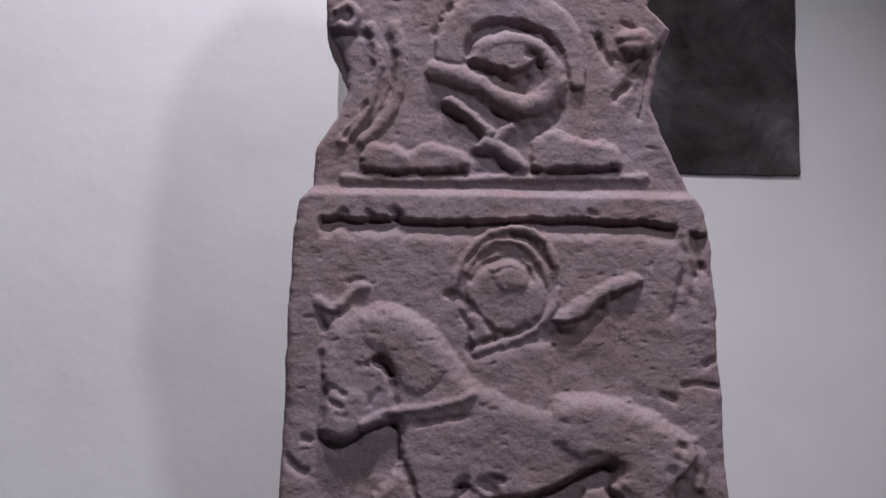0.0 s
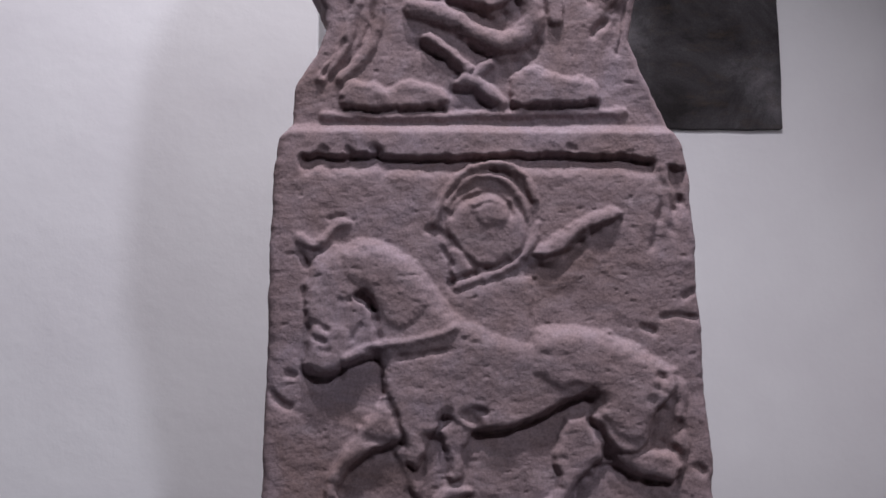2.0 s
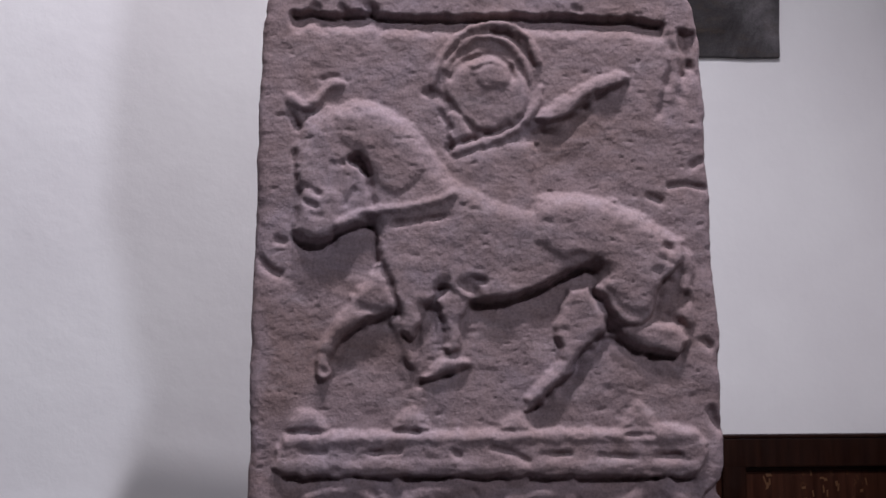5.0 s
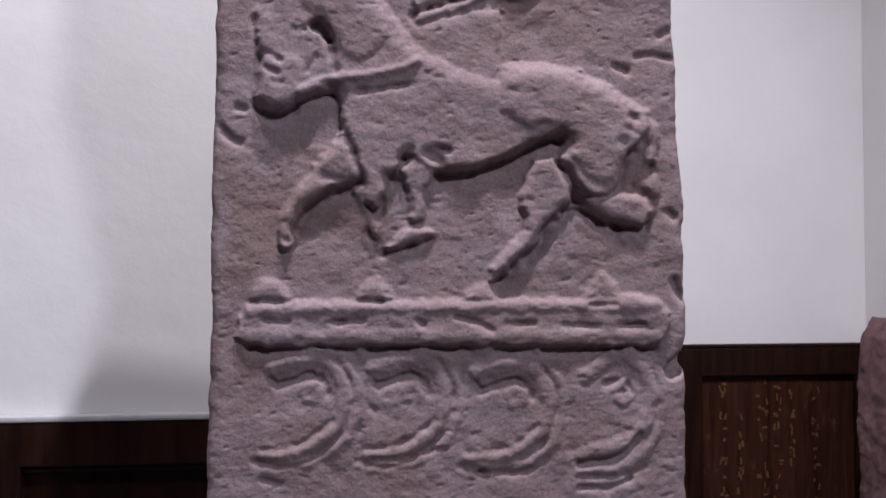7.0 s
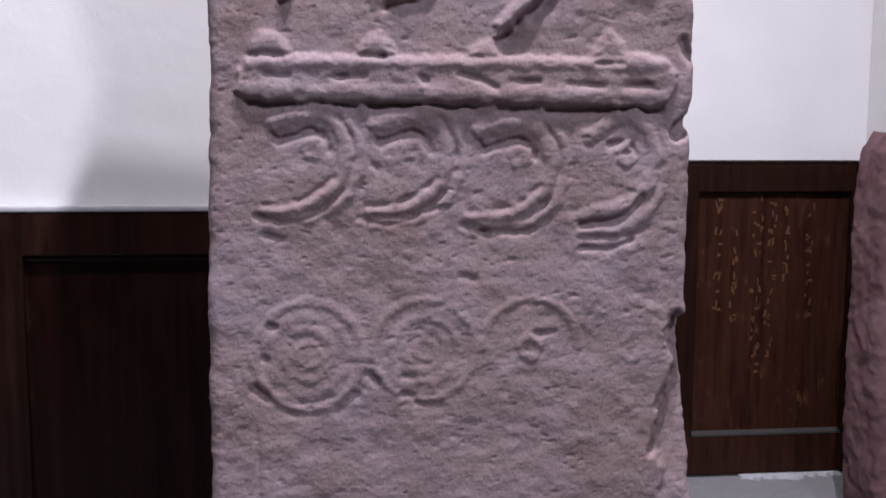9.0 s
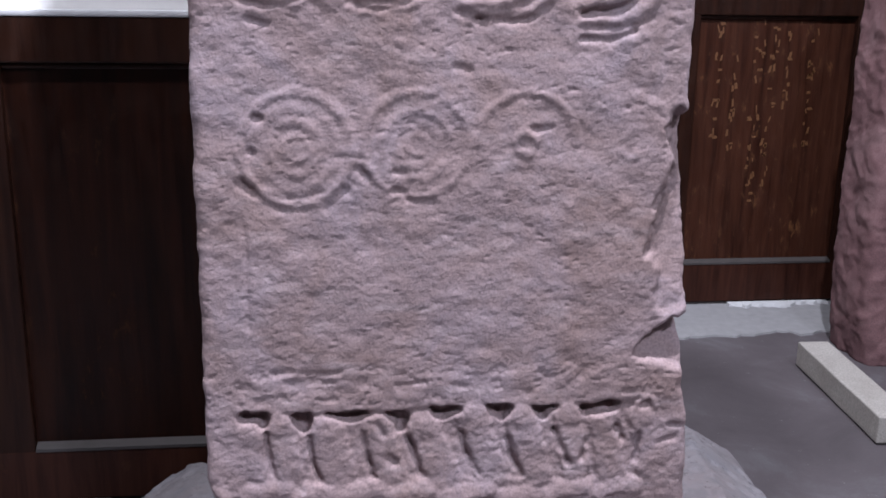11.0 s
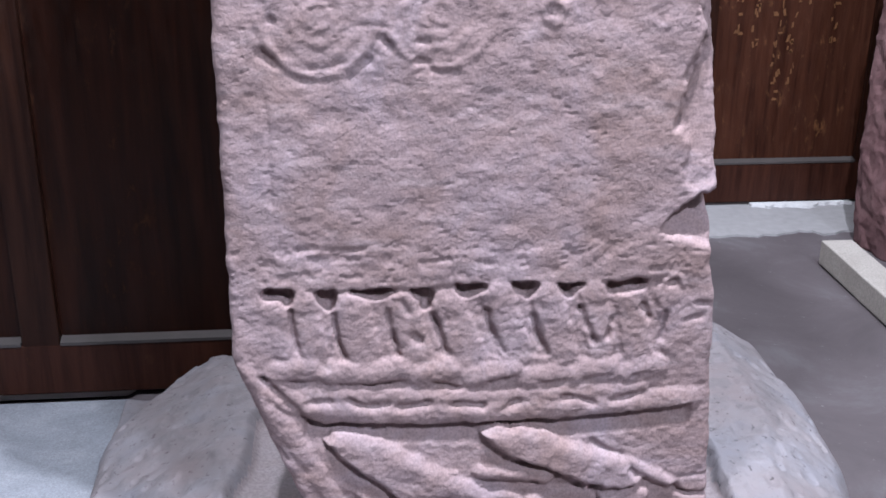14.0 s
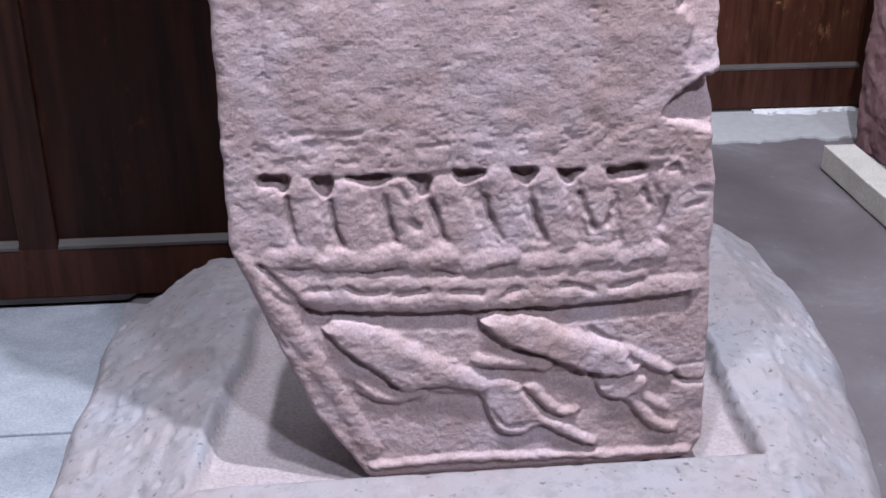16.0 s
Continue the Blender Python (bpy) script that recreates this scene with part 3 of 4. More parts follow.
stroke([(-0.213, 1.700), (-0.196, 1.691), (-0.181, 1.701), (-0.169, 1.714), (-0.154, 1.722)], 0.007, 0.0048)
groove([(-0.176, 1.727), (-0.161, 1.730), (-0.145, 1.724)], 0.0022, 0.004)
groove([(-0.211, 1.681), (-0.205, 1.668)], 0.0035, 0.007)
groove([(-0.197, 1.682), (-0.188, 1.683)], 0.003, 0.006)
groove([(-0.209, 1.635), (-0.208, 1.618), (-0.201, 1.597), (-0.177, 1.584)], 0.0024, 0.004)
form([(-0.147, 1.626), (-0.140, 1.633), (-0.129, 1.633), (-0.122, 1.623), (-0.116, 1.606), (-0.128, 1.610), (-0.139, 1.619)], -0.016, 0.003, 0.004, True)
groove([(-0.161, 1.621), (-0.150, 1.621)], 0.0025, 0.005)
groove([(-0.121, 1.610), (-0.115, 1.586), (-0.112, 1.572)], 0.0038, 0.007)
groove([(-0.115, 1.547), (-0.109, 1.508), (-0.100, 1.493), (-0.091, 1.470), (-0.084, 1.438)], 0.0032, 0.007)
groove([(-0.136, 1.588), (-0.146, 1.572)], 0.0025, 0.005)
groove([(-0.195, 1.574), (-0.181, 1.568)], 0.0025, 0.004)
groove([(-0.186, 1.559), (-0.176, 1.557)], 0.0025, 0.004)
shelf([(-0.211, 1.539), (-0.202, 1.529), (-0.184, 1.526), (-0.166, 1.530), (-0.155, 1.540)], 0.011, 0.02)
stroke([(-0.153, 1.547), (-0.118, 1.562), (-0.080, 1.567), (-0.043, 1.575), (-0.017, 1.585)], 0.0066, 0.004, True)
groove([(-0.158, 1.536), (-0.135, 1.544), (-0.104, 1.548), (-0.062, 1.551), (-0.022, 1.559)], 0.0026, 0.0055)
groove([(-0.120, 1.554), (-0.110, 1.549)], 0.0065, 0.01)
groove([(-0.007, 1.571), (0.015, 1.566)], 0.0018, 0.003)
groove([(-0.069, 1.512), (-0.059, 1.510)], 0.002, 0.003)
# legs
form([(-0.105, 1.501), (-0.094, 1.476), (-0.085, 1.445), (-0.119, 1.434), (-0.144, 1.414), (-0.160, 1.391), (-0.163, 1.366), (-0.178, 1.364), (-0.181, 1.388), (-0.171, 1.417), (-0.151, 1.446), (-0.129, 1.474)], 0.0105, 0.003, 0.012)
groove([(-0.084, 1.441), (-0.119, 1.426), (-0.145, 1.410), (-0.159, 1.388)], 0.0058, 0.011)
groove([(-0.132, 1.451), (-0.116, 1.445), (-0.094, 1.444)], 0.0035, 0.004)
groove([(-0.171, 1.374), (-0.164, 1.369)], 0.004, 0.006)
stroke([(-0.083, 1.431), (-0.073, 1.410), (-0.067, 1.383)], 0.01, 0.0065)
groove([(-0.076, 1.414), (-0.064, 1.404), (-0.058, 1.422)], 0.0035, 0.008)
groove([(-0.078, 1.384), (-0.067, 1.374)], 0.003, 0.005)
groove([(-0.053, 1.447), (-0.040, 1.444)], 0.0055, 0.009)
form([(-0.039, 1.458), (-0.029, 1.472), (-0.012, 1.479), (0.004, 1.467), (0.002, 1.449), (-0.008, 1.430), (-0.007, 1.398), (-0.027, 1.395), (-0.029, 1.430)], 0.0085, 0.004, 0.01)
groove([(-0.033, 1.472), (-0.026, 1.479)], 0.005, 0.009)
groove([(-0.007, 1.477), (0.004, 1.471), (0.012, 1.464)], 0.005, 0.009)
groove([(0.004, 1.483), (0.021, 1.480)], 0.0032, 0.006)
groove([(-0.034, 1.437), (-0.024, 1.422), (-0.024, 1.406)], 0.002, 0.004)
form([(-0.058, 1.364), (-0.041, 1.379), (-0.024, 1.390), (-0.001, 1.386), (-0.001, 1.375), (-0.025, 1.369), (-0.042, 1.361)], 0.008, 0.003, 0.01)
groove([(-0.056, 1.358), (-0.042, 1.361), (-0.025, 1.367), (-0.001, 1.374)], 0.0038, 0.009)
shelf([(0.003, 1.455), (0.049, 1.460), (0.092, 1.474), (0.136, 1.497), (0.162, 1.502)], 0.017, 0.03)
form([(0.121, 1.470), (0.148, 1.476), (0.159, 1.461), (0.172, 1.427), (0.161, 1.411), (0.139, 1.394), (0.131, 1.370), (0.106, 1.355), (0.092, 1.333), (0.069, 1.323), (0.073, 1.343), (0.092, 1.367), (0.111, 1.388), (0.106, 1.414), (0.111, 1.444)], 0.0115, 0.0035, 0.012)
form([(0.182, 1.426), (0.219, 1.433), (0.262, 1.426), (0.270, 1.404), (0.258, 1.391), (0.225, 1.395), (0.195, 1.408)], 0.0095, 0.003, 0.012)
groove([(0.152, 1.468), (0.163, 1.446), (0.177, 1.424)], 0.004, 0.01)
groove([(0.179, 1.421), (0.160, 1.407), (0.141, 1.391), (0.129, 1.369), (0.105, 1.344), (0.080, 1.324)], 0.0068, 0.014)
groove([(0.178, 1.421), (0.197, 1.402), (0.223, 1.391), (0.236, 1.389)], 0.0066, 0.014)
groove([(0.244, 1.389), (0.260, 1.384), (0.267, 1.401)], 0.0036, 0.009)
groove([(0.108, 1.412), (0.113, 1.400)], 0.002, 0.004)
stroke([(0.262, 1.525), (0.273, 1.496), (0.269, 1.467), (0.272, 1.432)], 0.009, 0.006)
groove([(0.242, 1.525), (0.250, 1.519)], 0.0035, 0.006)
groove([(0.249, 1.482), (0.239, 1.474), (0.230, 1.440)], 0.0034, 0.008)
groove([(0.270, 1.463), (0.264, 1.450)], 0.0042, 0.008)
groove([(0.249, 1.437), (0.259, 1.431)], 0.0048, 0.008)
groove([(0.290, 1.410), (0.298, 1.403)], 0.004, 0.006)
groove([(0.223, 1.377), (0.231, 1.369)], 0.003, 0.006)
groove([(0.228, 1.494), (0.234, 1.496)], 0.0025, 0.004)
groove([(0.126, 1.509), (0.139, 1.513)], 0.0028, 0.004)
groove([(0.091, 1.554), (0.107, 1.548), (0.124, 1.551)], 0.001, 0.0016)
# worn edge at the panel's side
groove([(0.254, 1.787), (0.259, 1.757), (0.252, 1.728), (0.242, 1.691)], 0.0035, 0.005)
groove([(0.274, 1.780), (0.278, 1.750), (0.269, 1.713)], 0.006, 0.005)
groove([(0.263, 1.765), (0.271, 1.741)], 0.004, 0.005)
groove([(0.282, 1.753), (0.288, 1.741)], 0.004, 0.007)
groove([(0.252, 1.598), (0.271, 1.601), (0.297, 1.598)], 0.0026, 0.007)
groove([(0.224, 1.587), (0.241, 1.581)], 0.003, 0.005)
groove([(0.281, 1.625), (0.292, 1.631)], 0.003, 0.005)
groove([(-0.249, 1.509), (-0.239, 1.496), (-0.225, 1.488)], 0.004, 0.006)
groove([(-0.228, 1.530), (-0.219, 1.527)], 0.003, 0.004)
# cabled band
form([(-0.219, 1.299), (-0.177, 1.302), (0.022, 1.302), (0.159, 1.304), (0.277, 1.304), (0.278, 1.247), (0.160, 1.247), (-0.045, 1.249), (-0.218, 1.252)], 0.0075, 0.003, 0.01)
stroke([(-0.213, 1.293), (-0.045, 1.295), (0.090, 1.295), (0.271, 1.294)], 0.0085, 0.0018, True)
stroke([(-0.213, 1.263), (-0.045, 1.261), (0.090, 1.260), (0.272, 1.258)], 0.0075, 0.0014, True)
groove([(-0.196, 1.280), (-0.168, 1.277)], 0.0026, 0.0055)
groove([(-0.117, 1.277), (-0.080, 1.278)], 0.0026, 0.0055)
groove([(-0.017, 1.278), (-0.010, 1.274)], 0.0026, 0.0055)
groove([(0.087, 1.274), (0.122, 1.274)], 0.0026, 0.0055)
groove([(0.159, 1.272), (0.201, 1.270)], 0.0026, 0.0055)
groove([(0.228, 1.270), (0.258, 1.271)], 0.0026, 0.0055)
groove([(0.030, 1.282), (0.053, 1.276), (0.073, 1.265)], 0.0026, 0.0055)
form([(-0.218, 1.301), (-0.210, 1.322), (-0.190, 1.330), (-0.172, 1.322), (-0.166, 1.301)], 0.0062, 0.006, 0.016)
form([(-0.096, 1.301), (-0.084, 1.321), (-0.065, 1.328), (-0.049, 1.316), (-0.044, 1.301)], 0.0062, 0.006, 0.016)
form([(0.033, 1.300), (0.045, 1.318), (0.061, 1.324), (0.076, 1.312), (0.082, 1.300)], 0.0062, 0.006, 0.016)
form([(0.178, 1.301), (0.193, 1.324), (0.207, 1.338), (0.221, 1.323), (0.230, 1.302)], 0.0062, 0.006, 0.016)
groove([(-0.209, 1.303), (-0.177, 1.302)], 0.0025, 0.005)
groove([(-0.085, 1.301), (-0.060, 1.301)], 0.0022, 0.004)
groove([(0.191, 1.296), (0.223, 1.296)], 0.0025, 0.005)
shelf([(-0.218, 1.254), (-0.184, 1.251), (-0.155, 1.250)], 0.012, 0.018)
shelf([(-0.149, 1.252), (-0.118, 1.250), (-0.088, 1.248)], 0.009, 0.018)
shelf([(-0.080, 1.251), (-0.052, 1.249), (-0.017, 1.250)], 0.012, 0.018)
shelf([(-0.009, 1.250), (0.022, 1.248), (0.051, 1.249)], 0.01, 0.018)
shelf([(0.073, 1.247), (0.098, 1.247), (0.124, 1.247)], 0.009, 0.018)
shelf([(0.131, 1.247), (0.174, 1.245), (0.216, 1.246), (0.278, 1.245)], 0.012, 0.018)
form([(0.280, 1.212), (0.298, 1.234), (0.310, 1.239), (0.310, 1.212), (0.295, 1.202)], -0.014, 0.004, 0.006, True)
groove([(0.299, 1.323), (0.308, 1.305)], 0.005, 0.008)
# four hooked shields, each a double band round a boss
stroke([(-0.186, 1.223), (-0.158, 1.230), (-0.132, 1.233), (-0.111, 1.217), (-0.104, 1.185), (-0.113, 1.157), (-0.136, 1.138), (-0.165, 1.126), (-0.194, 1.125)], 0.01, 0.003)
stroke([(-0.141, 1.241), (-0.108, 1.234), (-0.089, 1.201), (-0.089, 1.165), (-0.107, 1.134), (-0.141, 1.115), (-0.191, 1.108)], 0.0068, 0.0019)
stroke([(-0.188, 1.226), (-0.165, 1.233), (-0.144, 1.234)], 0.01, 0.004)
shelf([(-0.190, 1.218), (-0.180, 1.209), (-0.165, 1.214), (-0.144, 1.220), (-0.129, 1.212)], 0.008, 0.016)
groove([(-0.130, 1.214), (-0.124, 1.202), (-0.122, 1.193)], 0.0026, 0.0048)
groove([(-0.198, 1.130), (-0.165, 1.132), (-0.138, 1.144), (-0.117, 1.161)], 0.0028, 0.0042)
groove([(-0.207, 1.116), (-0.184, 1.109), (-0.156, 1.111), (-0.128, 1.125), (-0.108, 1.146)], 0.0024, 0.0035)
groove([(-0.112, 1.232), (-0.095, 1.202), (-0.095, 1.170)], 0.0022, 0.0022)
stroke([(-0.152, 1.197), (-0.138, 1.200), (-0.134, 1.189), (-0.146, 1.186)], 0.007, 0.0016)
stroke([(-0.068, 1.223), (-0.040, 1.229), (-0.013, 1.232), (0.009, 1.216), (0.016, 1.184), (0.007, 1.155), (-0.016, 1.136), (-0.046, 1.124), (-0.076, 1.123)], 0.01, 0.003)
stroke([(-0.022, 1.240), (0.012, 1.234), (0.031, 1.200), (0.031, 1.163), (0.014, 1.132), (-0.022, 1.113), (-0.073, 1.105)], 0.0068, 0.0019)
stroke([(-0.071, 1.225), (-0.046, 1.232), (-0.025, 1.233)], 0.01, 0.004)
shelf([(-0.072, 1.217), (-0.063, 1.208), (-0.046, 1.213), (-0.025, 1.219), (-0.010, 1.211)], 0.008, 0.016)
groove([(-0.011, 1.213), (-0.005, 1.201), (-0.003, 1.192)], 0.0026, 0.0048)
groove([(-0.080, 1.128), (-0.046, 1.130), (-0.019, 1.142), (0.003, 1.159)], 0.0028, 0.0042)
groove([(-0.089, 1.114), (-0.065, 1.107), (-0.037, 1.109), (-0.008, 1.123), (0.012, 1.144)], 0.0024, 0.0035)
groove([(0.007, 1.231), (0.025, 1.201), (0.026, 1.169)], 0.0022, 0.0022)
stroke([(-0.033, 1.196), (-0.019, 1.199), (-0.015, 1.188), (-0.027, 1.185)], 0.007, 0.0016)
stroke([(0.055, 1.215), (0.084, 1.222), (0.112, 1.225), (0.134, 1.208), (0.141, 1.176), (0.132, 1.147), (0.109, 1.128), (0.078, 1.115), (0.048, 1.114)], 0.01, 0.003)
stroke([(0.102, 1.233), (0.136, 1.226), (0.156, 1.192), (0.157, 1.155), (0.139, 1.123), (0.103, 1.104), (0.051, 1.096)], 0.0068, 0.0019)
stroke([(0.053, 1.218), (0.077, 1.225), (0.099, 1.226)], 0.01, 0.004)
shelf([(0.051, 1.210), (0.061, 1.200), (0.077, 1.206), (0.099, 1.211), (0.115, 1.203)], 0.008, 0.016)
groove([(0.113, 1.206), (0.120, 1.193), (0.122, 1.184)], 0.0026, 0.0048)
groove([(0.044, 1.120), (0.078, 1.122), (0.106, 1.133), (0.128, 1.151)], 0.0028, 0.0042)
groove([(0.034, 1.105), (0.059, 1.098), (0.088, 1.100), (0.117, 1.114), (0.138, 1.136)], 0.0024, 0.0035)
groove([(0.132, 1.223), (0.151, 1.193), (0.151, 1.160)], 0.0022, 0.0022)
stroke([(0.091, 1.188), (0.105, 1.191), (0.109, 1.180), (0.097, 1.177)], 0.007, 0.0016)
groove([(-0.198, 1.095), (-0.178, 1.089)], 0.0028, 0.004)
groove([(-0.072, 1.116), (-0.031, 1.116), (0.016, 1.127)], 0.002, 0.003)
groove([(0.055, 1.096), (0.092, 1.095), (0.122, 1.099), (0.142, 1.114)], 0.0024, 0.004)
groove([(-0.072, 1.176), (-0.066, 1.170)], 0.003, 0.003)
stroke([(0.186, 1.211), (0.209, 1.226), (0.239, 1.232), (0.260, 1.216), (0.268, 1.184), (0.260, 1.151), (0.235, 1.128), (0.183, 1.115)], 0.01, 0.003)
stroke([(0.244, 1.238), (0.276, 1.212), (0.282, 1.178), (0.275, 1.139), (0.251, 1.110), (0.219, 1.097), (0.176, 1.095)], 0.0068, 0.0019)
shelf([(0.207, 1.202), (0.225, 1.206), (0.239, 1.200)], 0.008, 0.014)
stroke([(0.220, 1.193), (0.234, 1.199), (0.244, 1.189), (0.234, 1.178), (0.223, 1.184)], 0.0055, 0.0022)
groove([(0.239, 1.200), (0.245, 1.189)], 0.0024, 0.004)
groove([(0.179, 1.104), (0.218, 1.110), (0.238, 1.120), (0.253, 1.139)], 0.003, 0.006)
groove([(0.178, 1.091), (0.213, 1.089), (0.240, 1.091), (0.260, 1.100)], 0.0024, 0.004)
groove([(0.179, 1.075), (0.213, 1.075), (0.242, 1.085)], 0.0024, 0.0045)
groove([(-0.085, 1.232), (-0.087, 1.178), (-0.085, 1.124)], 0.004, 0.0018)
groove([(0.037, 1.232), (0.036, 1.178), (0.038, 1.124)], 0.004, 0.0018)
groove([(0.164, 1.233), (0.164, 1.178), (0.166, 1.123)], 0.004, 0.0018)
# faint rings
stroke([(-0.149 + 0.0638 * math.cos(radians(a)), 0.950 + 0.0638 * math.sin(radians(a))) for a in range(0, 361, 15)], 0.0062, 0.0016)
stroke([(-0.149 + 0.0466 * math.cos(radians(a)), 0.950 + 0.0466 * math.sin(radians(a))) for a in range(0, 361, 15)], 0.0062, 0.0005)
stroke([(-0.149 + 0.0302 * math.cos(radians(a)), 0.950 + 0.0302 * math.sin(radians(a))) for a in range(0, 361, 15)], 0.005, 0.0008)
stroke([(-0.149 + 0.0137 * math.cos(radians(a)), 0.950 + 0.0137 * math.sin(radians(a))) for a in range(0, 361, 15)], 0.005, 0.0012)
stroke([(-0.011 + 0.0617 * math.cos(radians(a)), 0.954 + 0.0617 * math.sin(radians(a))) for a in range(0, 361, 15)], 0.0058, 0.0014)
stroke([(-0.011 + 0.0398 * math.cos(radians(a)), 0.954 + 0.0398 * math.sin(radians(a))) for a in range(0, 361, 15)], 0.0058, 0.0009)
stroke([(-0.011 + 0.0247 * math.cos(radians(a)), 0.954 + 0.0247 * math.sin(radians(a))) for a in range(0, 361, 15)], 0.0058, 0.0007)
stroke([(-0.011 + 0.0110 * math.cos(radians(a)), 0.954 + 0.0110 * math.sin(radians(a))) for a in range(0, 361, 15)], 0.0058, 0.0011)
stroke([(0.119 + 0.0590 * math.cos(radians(a)), 0.955 + 0.0590 * math.sin(radians(a))) for a in range(0, 181, 15)], 0.006, 0.0015)
stroke([(0.118 + 0.0123 * math.cos(radians(a)), 0.954 + 0.0123 * math.sin(radians(a))) for a in range(0, 361, 15)], 0.005, 0.0018)
stroke([(0.243 + 0.0549 * math.cos(radians(a)), 0.954 + 0.0549 * math.sin(radians(a))) for a in range(20, 161, 15)], 0.007, 0.0008)
stroke([(0.244 + 0.0082 * math.cos(radians(a)), 0.944 + 0.0082 * math.sin(radians(a))) for a in range(0, 361, 15)], 0.005, 0.001)
groove([(-0.211, 0.912), (-0.186, 0.888), (-0.150, 0.876), (-0.111, 0.884), (-0.083, 0.908)], 0.003, 0.0018)
groove([(-0.179, 0.896), (-0.149, 0.891), (-0.119, 0.898)], 0.0026, 0.002)
groove([(-0.211, 0.910), (-0.199, 0.902)], 0.005, 0.004)
groove([(-0.078, 0.926), (-0.066, 0.915)], 0.003, 0.005)
groove([(-0.036, 0.923), (-0.025, 0.921)], 0.003, 0.005)
groove([(-0.038, 0.900), (-0.023, 0.897)], 0.003, 0.004)
groove([(-0.020, 0.889), (0.008, 0.888)], 0.0026, 0.0035)
groove([(0.127, 0.972), (0.147, 0.973)], 0.0028, 0.0055)
groove([(0.032, 1.044), (0.050, 1.040)], 0.003, 0.005)
groove([(-0.096, 0.903), (-0.089, 0.900)], 0.003, 0.005)
groove([(-0.201, 0.947), (-0.197, 0.945)], 0.003, 0.004)
groove([(-0.195, 0.986), (-0.189, 0.985)], 0.003, 0.004)
# broken edge
scoop([(0.284, 0.972), (0.300, 0.925), (0.280, 0.877), (0.273, 0.818), (0.286, 0.794), (0.279, 0.744), (0.301, 0.734), (0.350, 0.750), (0.333, 0.991), (0.302, 0.998)], 0.034, 0.003)
groove([(0.297, 0.952), (0.302, 0.919), (0.284, 0.879)], 0.0045, 0.012)
groove([(0.281, 0.850), (0.273, 0.817)], 0.003, 0.008)
groove([(0.300, 0.992), (0.295, 0.985)], 0.004, 0.008)
scoop([(0.256, 0.684), (0.281, 0.714), (0.301, 0.731), (0.343, 0.745), (0.361, 0.655), (0.319, 0.661), (0.289, 0.671)], 0.05, 0.0)
# faint border lines
groove([(-0.209, 0.856), (-0.210, 0.789), (-0.209, 0.733)], 0.0022, 0.0022)
groove([(-0.183, 0.676), (-0.127, 0.673), (-0.100, 0.675)], 0.0018, 0.0022)
groove([(-0.033, 0.655), (0.001, 0.658)], 0.002, 0.003)
# row of pegs under a deep ledge
form([(-0.228, 0.626), (-0.129, 0.622), (0.008, 0.624), (0.147, 0.622), (0.253, 0.627), (0.290, 0.616), (0.299, 0.523), (0.241, 0.514), (0.008, 0.527), (-0.181, 0.532), (-0.229, 0.613)], -0.0025, 0.006, 0.01, True)
stroke([(-0.178, 0.607), (-0.172, 0.572), (-0.165, 0.536)], 0.017249999999999998, 0.0016)
stroke([(-0.178, 0.609), (-0.176, 0.602)], 0.014249999999999999, 0.0026)
stroke([(-0.121, 0.598), (-0.113, 0.565), (-0.104, 0.532)], 0.023, 0.0016)
stroke([(-0.121, 0.601), (-0.119, 0.594)], 0.019, 0.0026)
stroke([(-0.059, 0.597), (-0.048, 0.564), (-0.037, 0.530)], 0.01955, 0.0016)
stroke([(-0.058, 0.600), (-0.056, 0.593)], 0.01615, 0.0026)
stroke([(0.001, 0.598), (0.015, 0.563), (0.030, 0.527)], 0.021275, 0.0016)
stroke([(0.001, 0.601), (0.004, 0.594)], 0.017574999999999997, 0.0026)
stroke([(0.063, 0.608), (0.076, 0.567), (0.089, 0.526)], 0.020699999999999996, 0.0016)
stroke([(0.063, 0.611), (0.066, 0.603)], 0.017099999999999997, 0.0026)
stroke([(0.125, 0.605), (0.137, 0.566), (0.149, 0.525)], 0.01955, 0.0016)
stroke([(0.125, 0.608), (0.128, 0.601)], 0.01615, 0.0026)
stroke([(0.183, 0.606), (0.192, 0.568), (0.200, 0.529)], 0.018975, 0.0016)
stroke([(0.183, 0.609), (0.187, 0.601)], 0.015675, 0.0026)
stroke([(0.233, 0.598), (0.240, 0.558), (0.247, 0.517)], 0.01955, 0.0016)
stroke([(0.232, 0.601), (0.236, 0.594)], 0.01615, 0.0026)
stroke([(0.281, 0.604), (0.289, 0.564), (0.296, 0.523)], 0.017249999999999998, 0.0016)
stroke([(0.281, 0.607), (0.285, 0.599)], 0.014249999999999999, 0.0026)
stroke([(-0.211, 0.598), (-0.201, 0.538)], 0.016, 0.0015)
groove([(-0.193, 0.597), (-0.192, 0.567), (-0.186, 0.543)], 0.0028, 0.008)
groove([(-0.140, 0.589), (-0.137, 0.557), (-0.129, 0.531)], 0.0028, 0.008)
groove([(-0.074, 0.591), (-0.069, 0.561), (-0.062, 0.531)], 0.0028, 0.008)
groove([(-0.017, 0.584), (-0.010, 0.557), (-0.002, 0.532)], 0.0028, 0.008)
groove([(0.051, 0.587), (0.056, 0.560), (0.073, 0.530)], 0.0028, 0.008)
groove([(0.109, 0.577), (0.115, 0.550), (0.127, 0.528)], 0.0028, 0.008)
groove([(0.169, 0.587), (0.178, 0.564), (0.188, 0.542)], 0.0028, 0.008)
groove([(0.209, 0.569), (0.206, 0.546)], 0.0028, 0.008)
groove([(0.248, 0.589), (0.258, 0.571)], 0.0028, 0.008)
